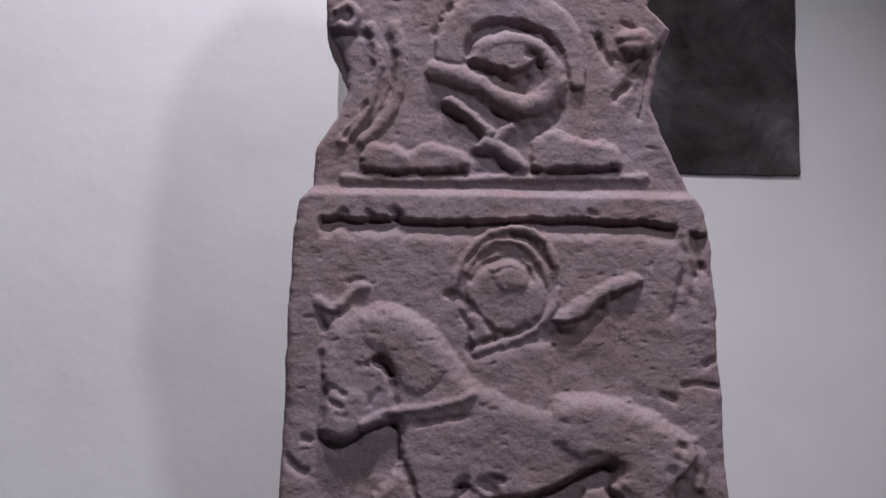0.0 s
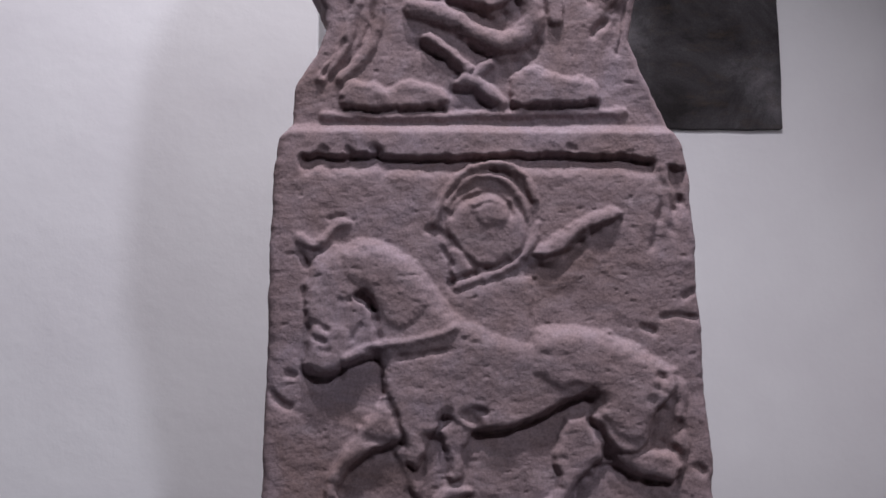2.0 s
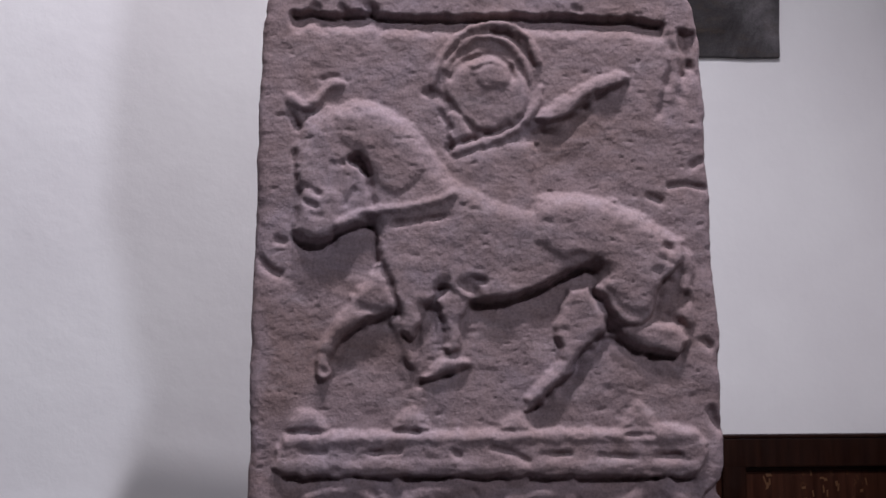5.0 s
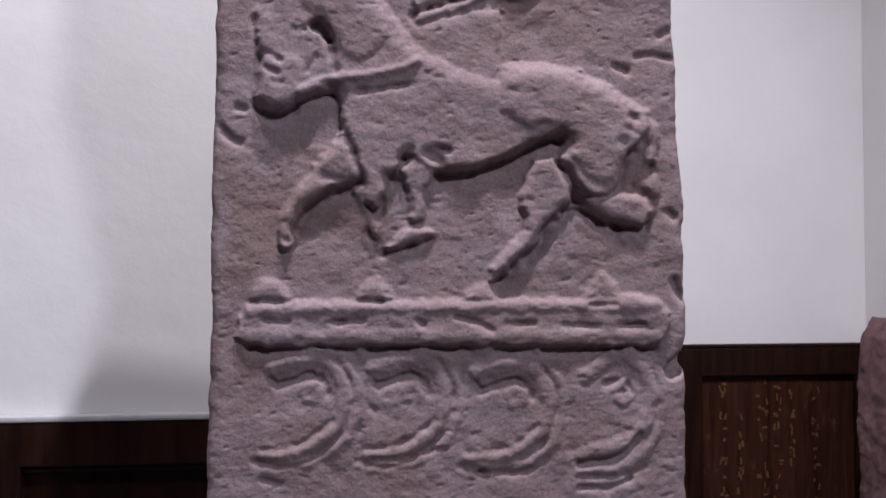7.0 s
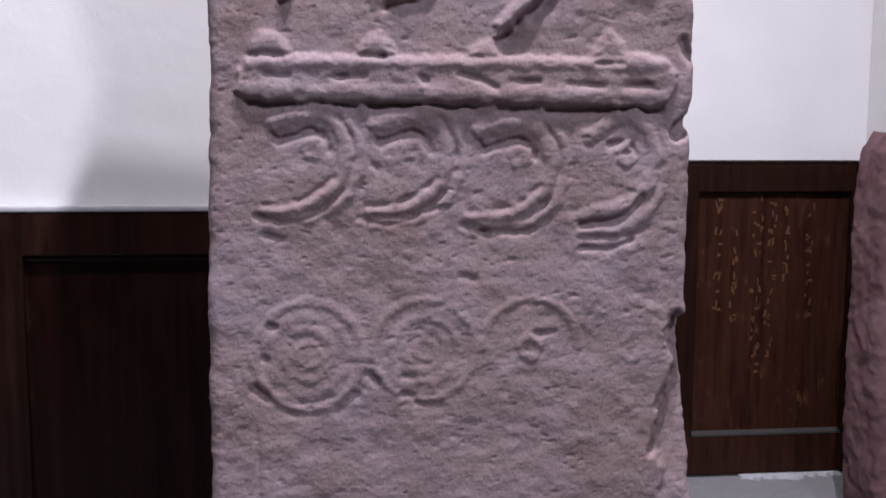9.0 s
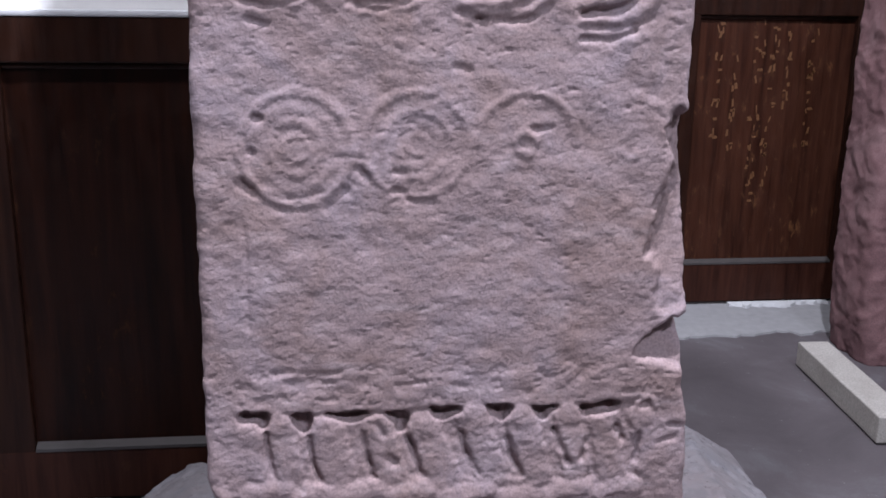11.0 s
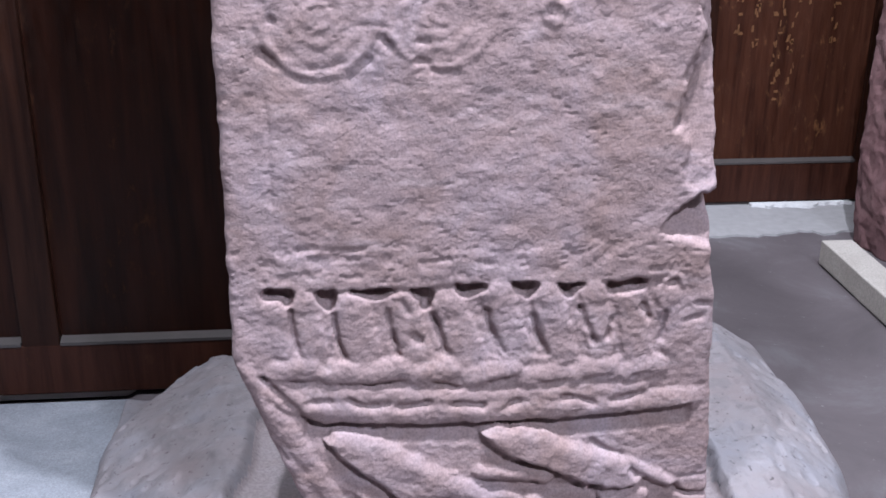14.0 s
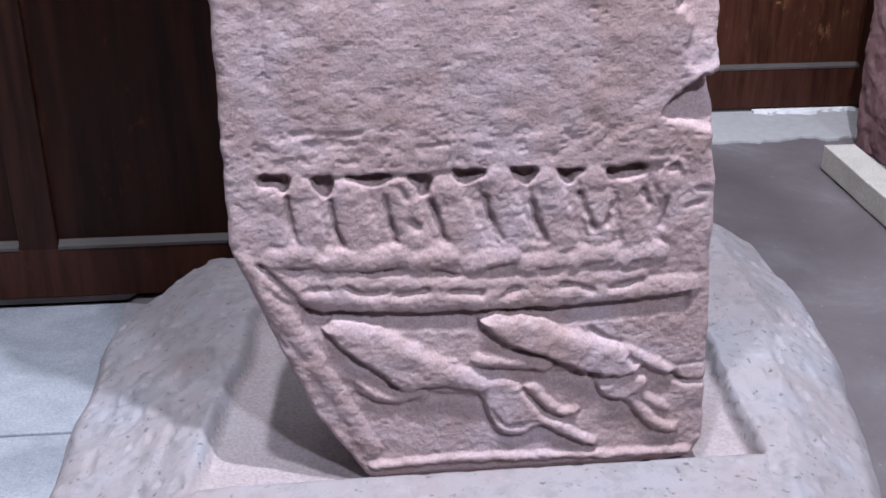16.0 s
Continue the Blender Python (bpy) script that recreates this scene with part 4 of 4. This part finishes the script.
groove([(0.279, 0.577), (0.278, 0.541)], 0.0028, 0.008)
groove([(-0.042, 0.555), (-0.034, 0.550)], 0.0045, 0.007)
groove([(-0.057, 0.606), (-0.050, 0.591)], 0.003, 0.004)
form([(-0.164, 0.620), (-0.136, 0.619), (-0.141, 0.598), (-0.148, 0.594), (-0.159, 0.604)], -0.018, 0.003, 0.004, True)
form([(-0.046, 0.618), (-0.017, 0.619), (-0.022, 0.595), (-0.033, 0.593), (-0.038, 0.608)], -0.018, 0.003, 0.004, True)
form([(0.081, 0.622), (0.113, 0.622), (0.108, 0.606), (0.099, 0.602), (0.086, 0.613)], -0.018, 0.003, 0.004, True)
form([(-0.226, 0.625), (-0.191, 0.623), (-0.192, 0.606), (-0.199, 0.600), (-0.205, 0.612), (-0.225, 0.613)], -0.018, 0.003, 0.004, True)
form([(0.200, 0.619), (0.249, 0.624), (0.246, 0.611), (0.209, 0.604)], -0.018, 0.003, 0.004, True)
form([(0.139, 0.620), (0.173, 0.620), (0.160, 0.611), (0.154, 0.603), (0.145, 0.607)], -0.018, 0.003, 0.004, True)
form([(-0.121, 0.619), (-0.069, 0.621), (-0.072, 0.611), (-0.102, 0.608)], -0.018, 0.003, 0.004, True)
form([(0.009, 0.623), (0.048, 0.621), (0.042, 0.611), (0.016, 0.606)], -0.018, 0.003, 0.004, True)
stroke([(0.275, 0.621), (0.289, 0.626), (0.299, 0.615)], 0.005, 0.002)
groove([(0.280, 0.616), (0.288, 0.622)], 0.0025, 0.006)
groove([(0.307, 0.565), (0.328, 0.573)], 0.0024, 0.004)
groove([(0.319, 0.589), (0.338, 0.587)], 0.0024, 0.004)
# row of rounded feet and a beaded border
stroke([(-0.211, 0.514), (-0.172, 0.518)], 0.017, 0.0048)
stroke([(-0.144, 0.509), (-0.118, 0.509)], 0.017, 0.0048)
stroke([(-0.098, 0.505), (-0.060, 0.511)], 0.017, 0.0048)
stroke([(-0.036, 0.505), (0.003, 0.510)], 0.017, 0.0048)
stroke([(0.034, 0.497), (0.082, 0.504)], 0.017, 0.0048)
stroke([(0.104, 0.492), (0.141, 0.495)], 0.017, 0.0048)
stroke([(0.163, 0.493), (0.212, 0.502)], 0.017, 0.0048)
stroke([(0.236, 0.496), (0.273, 0.504)], 0.017, 0.0048)
groove([(-0.232, 0.504), (-0.203, 0.499), (-0.167, 0.498)], 0.0026, 0.005)
groove([(-0.151, 0.492), (-0.114, 0.490)], 0.0026, 0.005)
groove([(-0.106, 0.490), (-0.052, 0.492)], 0.0026, 0.005)
groove([(-0.014, 0.490), (0.017, 0.482)], 0.0026, 0.005)
groove([(0.056, 0.488), (0.087, 0.495)], 0.0026, 0.005)
groove([(0.122, 0.485), (0.153, 0.487)], 0.0026, 0.005)
groove([(0.176, 0.486), (0.213, 0.494)], 0.0026, 0.005)
groove([(0.243, 0.489), (0.265, 0.494)], 0.0026, 0.005)
stroke([(-0.214, 0.487), (-0.177, 0.465), (-0.099, 0.454), (0.009, 0.449), (0.156, 0.448), (0.319, 0.451)], 0.019, 0.0052)
stroke([(-0.176, 0.481), (-0.063, 0.472), (0.082, 0.466), (0.252, 0.467)], 0.015, 0.0036)
groove([(-0.178, 0.470), (-0.150, 0.471)], 0.0032, 0.0065)
groove([(-0.124, 0.473), (-0.101, 0.462), (-0.076, 0.463)], 0.0032, 0.0065)
groove([(-0.063, 0.459), (-0.045, 0.460), (-0.024, 0.465)], 0.0032, 0.0065)
groove([(0.009, 0.462), (0.047, 0.457)], 0.0032, 0.0065)
groove([(0.073, 0.452), (0.092, 0.461)], 0.0032, 0.0065)
groove([(0.152, 0.464), (0.170, 0.462), (0.192, 0.454)], 0.0032, 0.0065)
groove([(0.214, 0.456), (0.233, 0.459), (0.255, 0.465)], 0.0032, 0.0065)
groove([(-0.232, 0.505), (-0.210, 0.484), (-0.181, 0.446), (-0.173, 0.434)], 0.0042, 0.008)
stroke([(-0.256, 0.516), (-0.227, 0.461), (-0.194, 0.414), (-0.140, 0.314), (-0.098, 0.221)], 0.014, 0.0035)
shelf([(-0.181, 0.443), (-0.136, 0.438), (-0.064, 0.434), (0.009, 0.432), (0.083, 0.431), (0.157, 0.432), (0.232, 0.437), (0.292, 0.443), (0.324, 0.446)], 0.015, 0.032)
# two long beasts and their coils
form([(-0.160, 0.415), (-0.142, 0.427), (-0.099, 0.422), (-0.064, 0.405), (-0.019, 0.375), (0.041, 0.343), (0.060, 0.326), (0.049, 0.310), (0.010, 0.318), (-0.020, 0.320), (-0.049, 0.313), (-0.066, 0.323), (-0.083, 0.343), (-0.109, 0.364), (-0.133, 0.384)], 0.01, 0.005, 0.022)
groove([(-0.157, 0.409), (-0.119, 0.369), (-0.083, 0.342), (-0.064, 0.316), (-0.048, 0.311)], 0.0042, 0.0058)
groove([(-0.049, 0.318), (-0.013, 0.321), (0.010, 0.325)], 0.004, 0.0022)
groove([(-0.036, 0.307), (0.010, 0.302), (0.050, 0.298)], 0.0042, 0.005)
stroke([(-0.110, 0.324), (-0.073, 0.306), (-0.034, 0.309)], 0.0115, 0.006)
groove([(-0.118, 0.314), (-0.080, 0.294), (-0.054, 0.292), (-0.031, 0.305)], 0.003, 0.0043)
groove([(-0.131, 0.332), (-0.115, 0.324)], 0.004, 0.0043)
form([(0.049, 0.326), (0.080, 0.331), (0.109, 0.307), (0.136, 0.265), (0.126, 0.249), (0.088, 0.252), (0.066, 0.268), (0.054, 0.294)], 0.0075, 0.004, 0.012)
stroke([(0.057, 0.297), (0.075, 0.256), (0.102, 0.243), (0.135, 0.256), (0.176, 0.233), (0.205, 0.216)], 0.01, 0.007)
groove([(0.050, 0.294), (0.066, 0.248), (0.093, 0.231), (0.125, 0.240), (0.142, 0.243), (0.178, 0.221), (0.204, 0.210)], 0.0032, 0.005)
groove([(0.062, 0.283), (0.080, 0.256), (0.100, 0.255), (0.128, 0.258)], 0.0022, 0.0029)
stroke([(0.117, 0.311), (0.150, 0.275), (0.174, 0.268)], 0.01, 0.0065)
groove([(0.106, 0.307), (0.137, 0.272), (0.161, 0.260), (0.182, 0.264)], 0.003, 0.005)
form([(0.043, 0.417), (0.062, 0.426), (0.113, 0.423), (0.153, 0.403), (0.199, 0.387), (0.247, 0.367), (0.272, 0.339), (0.249, 0.323), (0.208, 0.325), (0.170, 0.340), (0.137, 0.354), (0.092, 0.376), (0.063, 0.396)], 0.0105, 0.005, 0.022)
groove([(0.046, 0.405), (0.086, 0.373), (0.132, 0.354), (0.167, 0.337), (0.208, 0.323)], 0.005, 0.0065)
stroke([(0.044, 0.358), (0.085, 0.352), (0.133, 0.344)], 0.012, 0.0065)
groove([(0.047, 0.344), (0.085, 0.340), (0.138, 0.333), (0.202, 0.320)], 0.0034, 0.005)
groove([(0.194, 0.395), (0.210, 0.383), (0.235, 0.373)], 0.003, 0.0036)
groove([(0.157, 0.411), (0.166, 0.407)], 0.003, 0.0036)
stroke([(0.247, 0.358), (0.287, 0.335), (0.307, 0.324)], 0.01, 0.006)
groove([(0.248, 0.351), (0.278, 0.326), (0.306, 0.316), (0.312, 0.321)], 0.0034, 0.0072)
groove([(0.309, 0.319), (0.327, 0.307), (0.361, 0.305)], 0.0028, 0.0086)
groove([(0.315, 0.333), (0.358, 0.336)], 0.0014, 0.0029)
form([(0.206, 0.308), (0.239, 0.321), (0.274, 0.319), (0.268, 0.295), (0.240, 0.284), (0.213, 0.293)], 0.0075, 0.004, 0.01)
groove([(0.202, 0.313), (0.219, 0.290), (0.249, 0.279)], 0.003, 0.0058)
stroke([(0.258, 0.282), (0.287, 0.247), (0.317, 0.232)], 0.011, 0.006)
groove([(0.251, 0.276), (0.280, 0.235), (0.295, 0.226), (0.323, 0.222)], 0.003, 0.005)
stroke([(0.275, 0.285), (0.306, 0.266)], 0.008, 0.004)
stroke([(-0.095, 0.200), (0.050, 0.202), (0.210, 0.196), (0.341, 0.192)], 0.008, 0.0065)
groove([(-0.216, 0.404), (-0.206, 0.390)], 0.003, 0.0036)


# worn soft: spread the carving by a few millimetres
for _ in range(1):
    H[1:-1] = 0.25 * H[:-2] + 0.5 * H[1:-1] + 0.25 * H[2:]
    H[:, 1:-1] = 0.25 * H[:, :-2] + 0.5 * H[:, 1:-1] + 0.25 * H[:, 2:]

# weathering: slow waves, grain, bedding pits and dents
H += 0.0016 * lattice_noise(GX, GZ, 0.06, 1) + 0.0009 * lattice_noise(GX, GZ, 0.022, 2) + 0.0005 * lattice_noise(GX * 0.7, GZ, 0.010, 3) + 0.00032 * lattice_noise(GX, GZ, 0.0052, 4) + 0.0003 * ease((0.66 - GZ) / 0.05) * (lattice_noise(GX, GZ, 0.008, 84) + lattice_noise(GX, GZ, 0.0042, 85))
rng = np.random.RandomState(9)


def dent(x, z, long, tall, depth, lean):
    """A small pit, steep at its head and open at its foot."""
    r = rows_near(z - 3 * long, z + 3 * long)
    near = np.abs(GX[r] - x) < 3 * long
    a, b = GX[r][near] - x, GZ[r][near] - z
    a, b = a + lean * b, b - lean * a
    b = b + 0.25 * tall * lattice_noise(a, a * 0, 0.004, 19)
    b = np.where(b > 0, b * 1.5, b)
    H[r][near] -= depth * np.clip(0.85 + 0.6 * lattice_noise(x, z, 0.012, 35), 0.25, 1.3) * np.exp(-(a / long) ** 2 - (b / tall) ** 2)


for count, z0, z1, big, deep in ((300, 0.18, 0.62, 0.0032, 0.0011), (1000, 0.62, 1.05, 0.0027, 0.0011), (320, 1.05, 1.3, 0.0032, 0.0014), (480, 1.3, 1.82, 0.0032, 0.0016), (200, 1.84, 2.14, 0.0030, 0.0013)):
    for _ in range(count):
        size = big * (0.5 + 1.1 * rng.rand() ** 3)
        dent(rng.uniform(-0.26, 0.35), rng.uniform(z0, z1), size * rng.uniform(0.9, 1.9), size * rng.uniform(0.5, 0.8), deep * rng.uniform(0.4, 1.2), rng.uniform(-0.35, 0.25))
# a rough, crumbled zone above the ledge of the pegs
crumb = ease((GZ - 0.625) / 0.01) * ease((0.69 - GZ) / 0.02)
H -= crumb * 0.0012 * ease((lattice_noise(GX * 0.6, GZ, 0.011, 81) + 0.6 * lattice_noise(GX, GZ, 0.005, 82) - 0.1) / 0.6)
# rounded, chipped arrises
side = np.minimum(GX - xl[:, None], xr[:, None] - GX)
R_EDGE = 0.014 + 0.006 * lattice_noise(GX * 0, GZ, 0.06, 8)
inner = np.clip(1 - side / R_EDGE, 0, 1)
H -= R_EDGE * (1 - np.sqrt(1 - np.minimum(inner, 0.999) ** 2)) * 0.8
# worn foot
H -= 0.01 * ease((0.185 - GZ) / 0.015)


def carved_slab():
    rows = len(ROWS_Z)
    back = np.linspace(0, 1, 16)[1:]
    front = np.stack([GX, FACE_Y - H, GZ], 2)
    z = ROWS_Z[:, None]

    def flank(edge, seed, sign, y0):
        d = back[None, :]
        y = y0[:, None] + (FACE_Y + THICK - y0[:, None]) * d
        zz = np.repeat(z, len(back), 1)
        x = edge[:, None] + sign * (0.004 * lattice_noise(y, zz, 0.04, seed) + 0.0015 * lattice_noise(y, zz, 0.009, seed + 1) - 0.012 * d ** 3) * np.minimum(1, d * 4)
        return np.stack([x, y, zz], 2)

    right = flank(xr, 21, 1, front[:, -1, 1])
    left = flank(xl, 23, -1, front[:, 0, 1])[:, ::-1]
    ring = np.concatenate([front, right, left], 1)
    # the broken top: one peak at the side, a notch, then a lower crest
    ring[..., 2] -= (0.075 * ease((ring[..., 0] + 0.165) / 0.03) + 0.03 * np.exp(-((ring[..., 0] + 0.118) / 0.018) ** 2)) * ease((ring[..., 2] - 2.62) / 0.22)
    w = ring.shape[1]
    verts = ring.reshape(-1, 3)
    idx = np.arange(rows * w).reshape(rows, w)
    nxt = np.roll(idx, -1, 1)
    quads = np.stack([idx[:-1], nxt[:-1], nxt[1:], idx[1:]], 2).reshape(-1, 4)
    caps = [tuple(idx[0, ::-1]), tuple(idx[-1])]
    me = bpy.data.meshes.new("carved_cross_slab")
    loops = np.concatenate([quads.ravel()] + [np.array(c) for c in caps])
    starts = np.concatenate([np.arange(len(quads)) * 4, [len(quads) * 4, len(quads) * 4 + w]])
    me.vertices.add(len(verts))
    me.vertices.foreach_set("co", verts.ravel().astype(np.float32))
    me.loops.add(len(loops))
    me.loops.foreach_set("vertex_index", loops.astype(np.int32))
    me.polygons.add(len(starts))
    me.polygons.foreach_set("loop_start", starts.astype(np.int32))
    me.materials.append(SANDSTONE)
    me.update(calc_edges=True)
    me.validate()
    me.shade_smooth()
    return tagged(new("carved_cross_slab", me), "worn red sandstone cross slab with carved relief panels, standing in a socket stone", "carved stone")


carved_slab()


# ---- socket stone ----
def socket_stone():
    nx, ny = 380, 360
    xs, ys = np.linspace(-0.68, 0.92, nx), np.linspace(0.86, 2.40, ny)
    x, y = np.meshgrid(xs, ys)
    left = np.interp(y, (0.86, 1.2, 1.85, 2.0, 2.2, 2.4), (-0.52, -0.592, -0.592, -0.555, -0.445, -0.40)) + 0.007 * lattice_noise(y, y * 0, 0.1, 61)
    right = np.interp(y, (0.86, 1.30, 1.46, 1.63, 1.90, 2.12, 2.25, 2.4), (0.53, 0.668, 0.724, 0.768, 0.812, 0.815, 0.75, 0.58)) + 0.008 * lattice_noise(y, y * 0, 0.12, 62)
    back = np.where(x < -0.24, 2.205, 2.36)
    d_left, d_right, d_front, d_back = x - left, right - x, y - 0.9, back - y
    chips = lattice_noise(x, y, 0.03, 70)
    top = 0.004 * lattice_noise(x, y, 0.3, 63) + 0.004 * lattice_noise(x, y, 0.11, 64) + 0.0028 * lattice_noise(x, y, 0.04, 65) + 0.002 * lattice_noise(x, y, 0.018, 68)
    top = top - 0.006 * ease((np.abs(chips) - 0.55) / 0.15)

    def shoulder(d, run):
        t = np.clip(d / run, 0, 1)
        return np.sqrt(1 - (1 - t) ** 2)

    # steep flanks up to a worn arris, then a flat slope up to the socket
    flank_l = 0.105 * shoulder(d_left, 0.045) + 0.105 * np.clip((d_left - 0.02) / 0.24, 0, 1)
    flank_r = 0.118 * shoulder(d_right, 0.05) + 0.094 * np.clip((d_right - 0.03) / 0.15, 0, 1)
    flank_f = 0.14 * shoulder(d_front, 0.07) + 0.072 * np.clip((d_front - 0.02) / 0.2, 0, 1)
    flank_b = 0.12 * shoulder(d_back, 0.05) + 0.09 * np.clip((d_back - 0.02) / 0.35, 0, 1)
    h = np.minimum(np.minimum(flank_l, flank_r), np.minimum(flank_f, flank_b))
    # socket: flat mortar bed, cut steeply on one side, with a low fold on the other
    rim = np.interp(y, (1.25, 1.29, 1.4, 1.57, 1.75), (0.446, 0.45, 0.46, 0.476, 0.485)) + 0.003 * lattice_noise(y, y * 0, 0.04, 66)
    fold = np.interp(y, (1.2, 1.3, 1.6, 1.85), (-0.37, -0.355, -0.305, -0.288)) + 0.006 * lattice_noise(y, y * 0, 0.05, 71)
    lip = ease((x - fold) / 0.06) * ease((rim - x) / 0.04) * ease((1.32 - y) / 0.03) * ease((y - 1.0) / 0.1)
    h = h + top * ease(h / 0.1) * (1 - 0.8 * lip)
    bed = 0.168 + 0.018 * ease(-x / 0.4) + 0.0012 * lattice_noise(x, y, 0.05, 67)
    inside = ease((rim - x) / 0.008) * ease((x - fold) / 0.03) * ease((y - 1.262) / 0.02) * ease((1.85 - y) / 0.05)
    h = h * (1 - inside) + np.minimum(h, bed) * inside
    flange = 0.004 + 0.004 * lattice_noise(x, y, 0.05, 69)
    h = np.where(d_left < 0.01, flange + 0.004, h)
    out = (x < -0.6) | (d_right < 0) | (d_front < 0) | (d_back < 0)
    h = np.where(out, -0.02, h - 0.004)
    verts = np.stack([x, y, h], 2).reshape(-1, 3)
    idx = np.arange(nx * ny).reshape(ny, nx)
    quads = np.stack([idx[:-1, :-1], idx[:-1, 1:], idx[1:, 1:], idx[1:, :-1]], 2).reshape(-1, 4)
    keep = (verts[quads, 2] > -0.019).any(1)
    ob = new("socket_stone", mesh_of("socket_stone", verts, quads[keep], BOULDER, True))
    # mortar fills the socket
    smear = (inside > 0.5)
    ob.data.materials.append(MORTAR)
    ob.data.polygons.foreach_set("material_index", smear.reshape(-1)[quads[keep]].all(1).astype(np.int32))
    return tagged(ob, "pale grey rounded boulder with a cut socket, on the floor", "base stone")


socket_stone()


# ---- neighbouring stone and batten ----
def leaning_stone():
    rows, n = 170, 130
    verts, faces = [], []
    for j in range(rows):
        f = j / (rows - 1)
        z = -0.004 + 1.2 * f
        x0 = np.interp(z, (0, 0.15, 0.45, 0.8, 1.05, 1.14, 1.2), (1.49, 1.48, 1.472, 1.474, 1.48, 1.49, 1.53))
        x1, y0, y1 = 1.672 - 0.02 * f, 2.86 + 0.05 * f, 3.12
        for i in range(n):
            a = 2 * math.pi * i / n
            c, s = math.cos(a), math.sin(a)
            k = 1 / (abs(c) ** 5 + abs(s) ** 5) ** 0.2
            p = Vector(((x0 + x1) / 2 + (x1 - x0) / 2 * k * c, (y0 + y1) / 2 + (y1 - y0) / 2 * k * s, z))
            verts.append(p + Vector(noise.noise_vector(p * 7)) * 0.008 + Vector(noise.noise_vector(p * 22)) * 0.006 + Vector(noise.noise_vector(p * 60)) * 0.003 + Vector((0, 0, 0.02 * noise.noise(p * 5))) * f)
    for j in range(rows - 1):
        for i in range(n):
            faces.append((j * n + i, j * n + (i + 1) % n, (j + 1) * n + (i + 1) % n, (j + 1) * n + i))
    faces += [tuple(range(n - 1, -1, -1)), tuple((rows - 1) * n + i for i in range(n))]
    ob = new("standing_stone", mesh_of("standing_stone", verts, faces, DARK_SANDSTONE, True))
    return tagged(ob, "rough dark red sandstone slab standing in the corner", "standing stone")


leaning_stone()


def batten():
    bm = block(-0.046, 0.046, -0.30, 0.23, 0, 0.072, 0.004, 0.0015, 6)
    ob = part("batten", bm, BATTEN)
    ob.matrix_world = pose(1.318, 2.65, 0.004, 0, 0, -3.5)
    return tagged(ob, "pale squared stone batten lying on the floor", "batten")


batten()


# ---- flagstones ----
def flagstones():
    rng = random.Random(4)
    edges_x = (-0.592, -1.18, -1.82, -2.5, -2.99)
    edges_y = (2.224, 1.722, 1.16, 0.55, -0.1, -0.8)
    for i in range(len(edges_x) - 1):
        for j in range(len(edges_y) - 1):
            bm = block(edges_x[i + 1] + 0.005, edges_x[i], edges_y[j + 1] + 0.005, edges_y[j], -0.045, 0.0 + rng.uniform(-0.002, 0.001), 0.004, 0.0025, 5)
            part("flagstone", bm, FLAG, FLOOR)


flagstones()
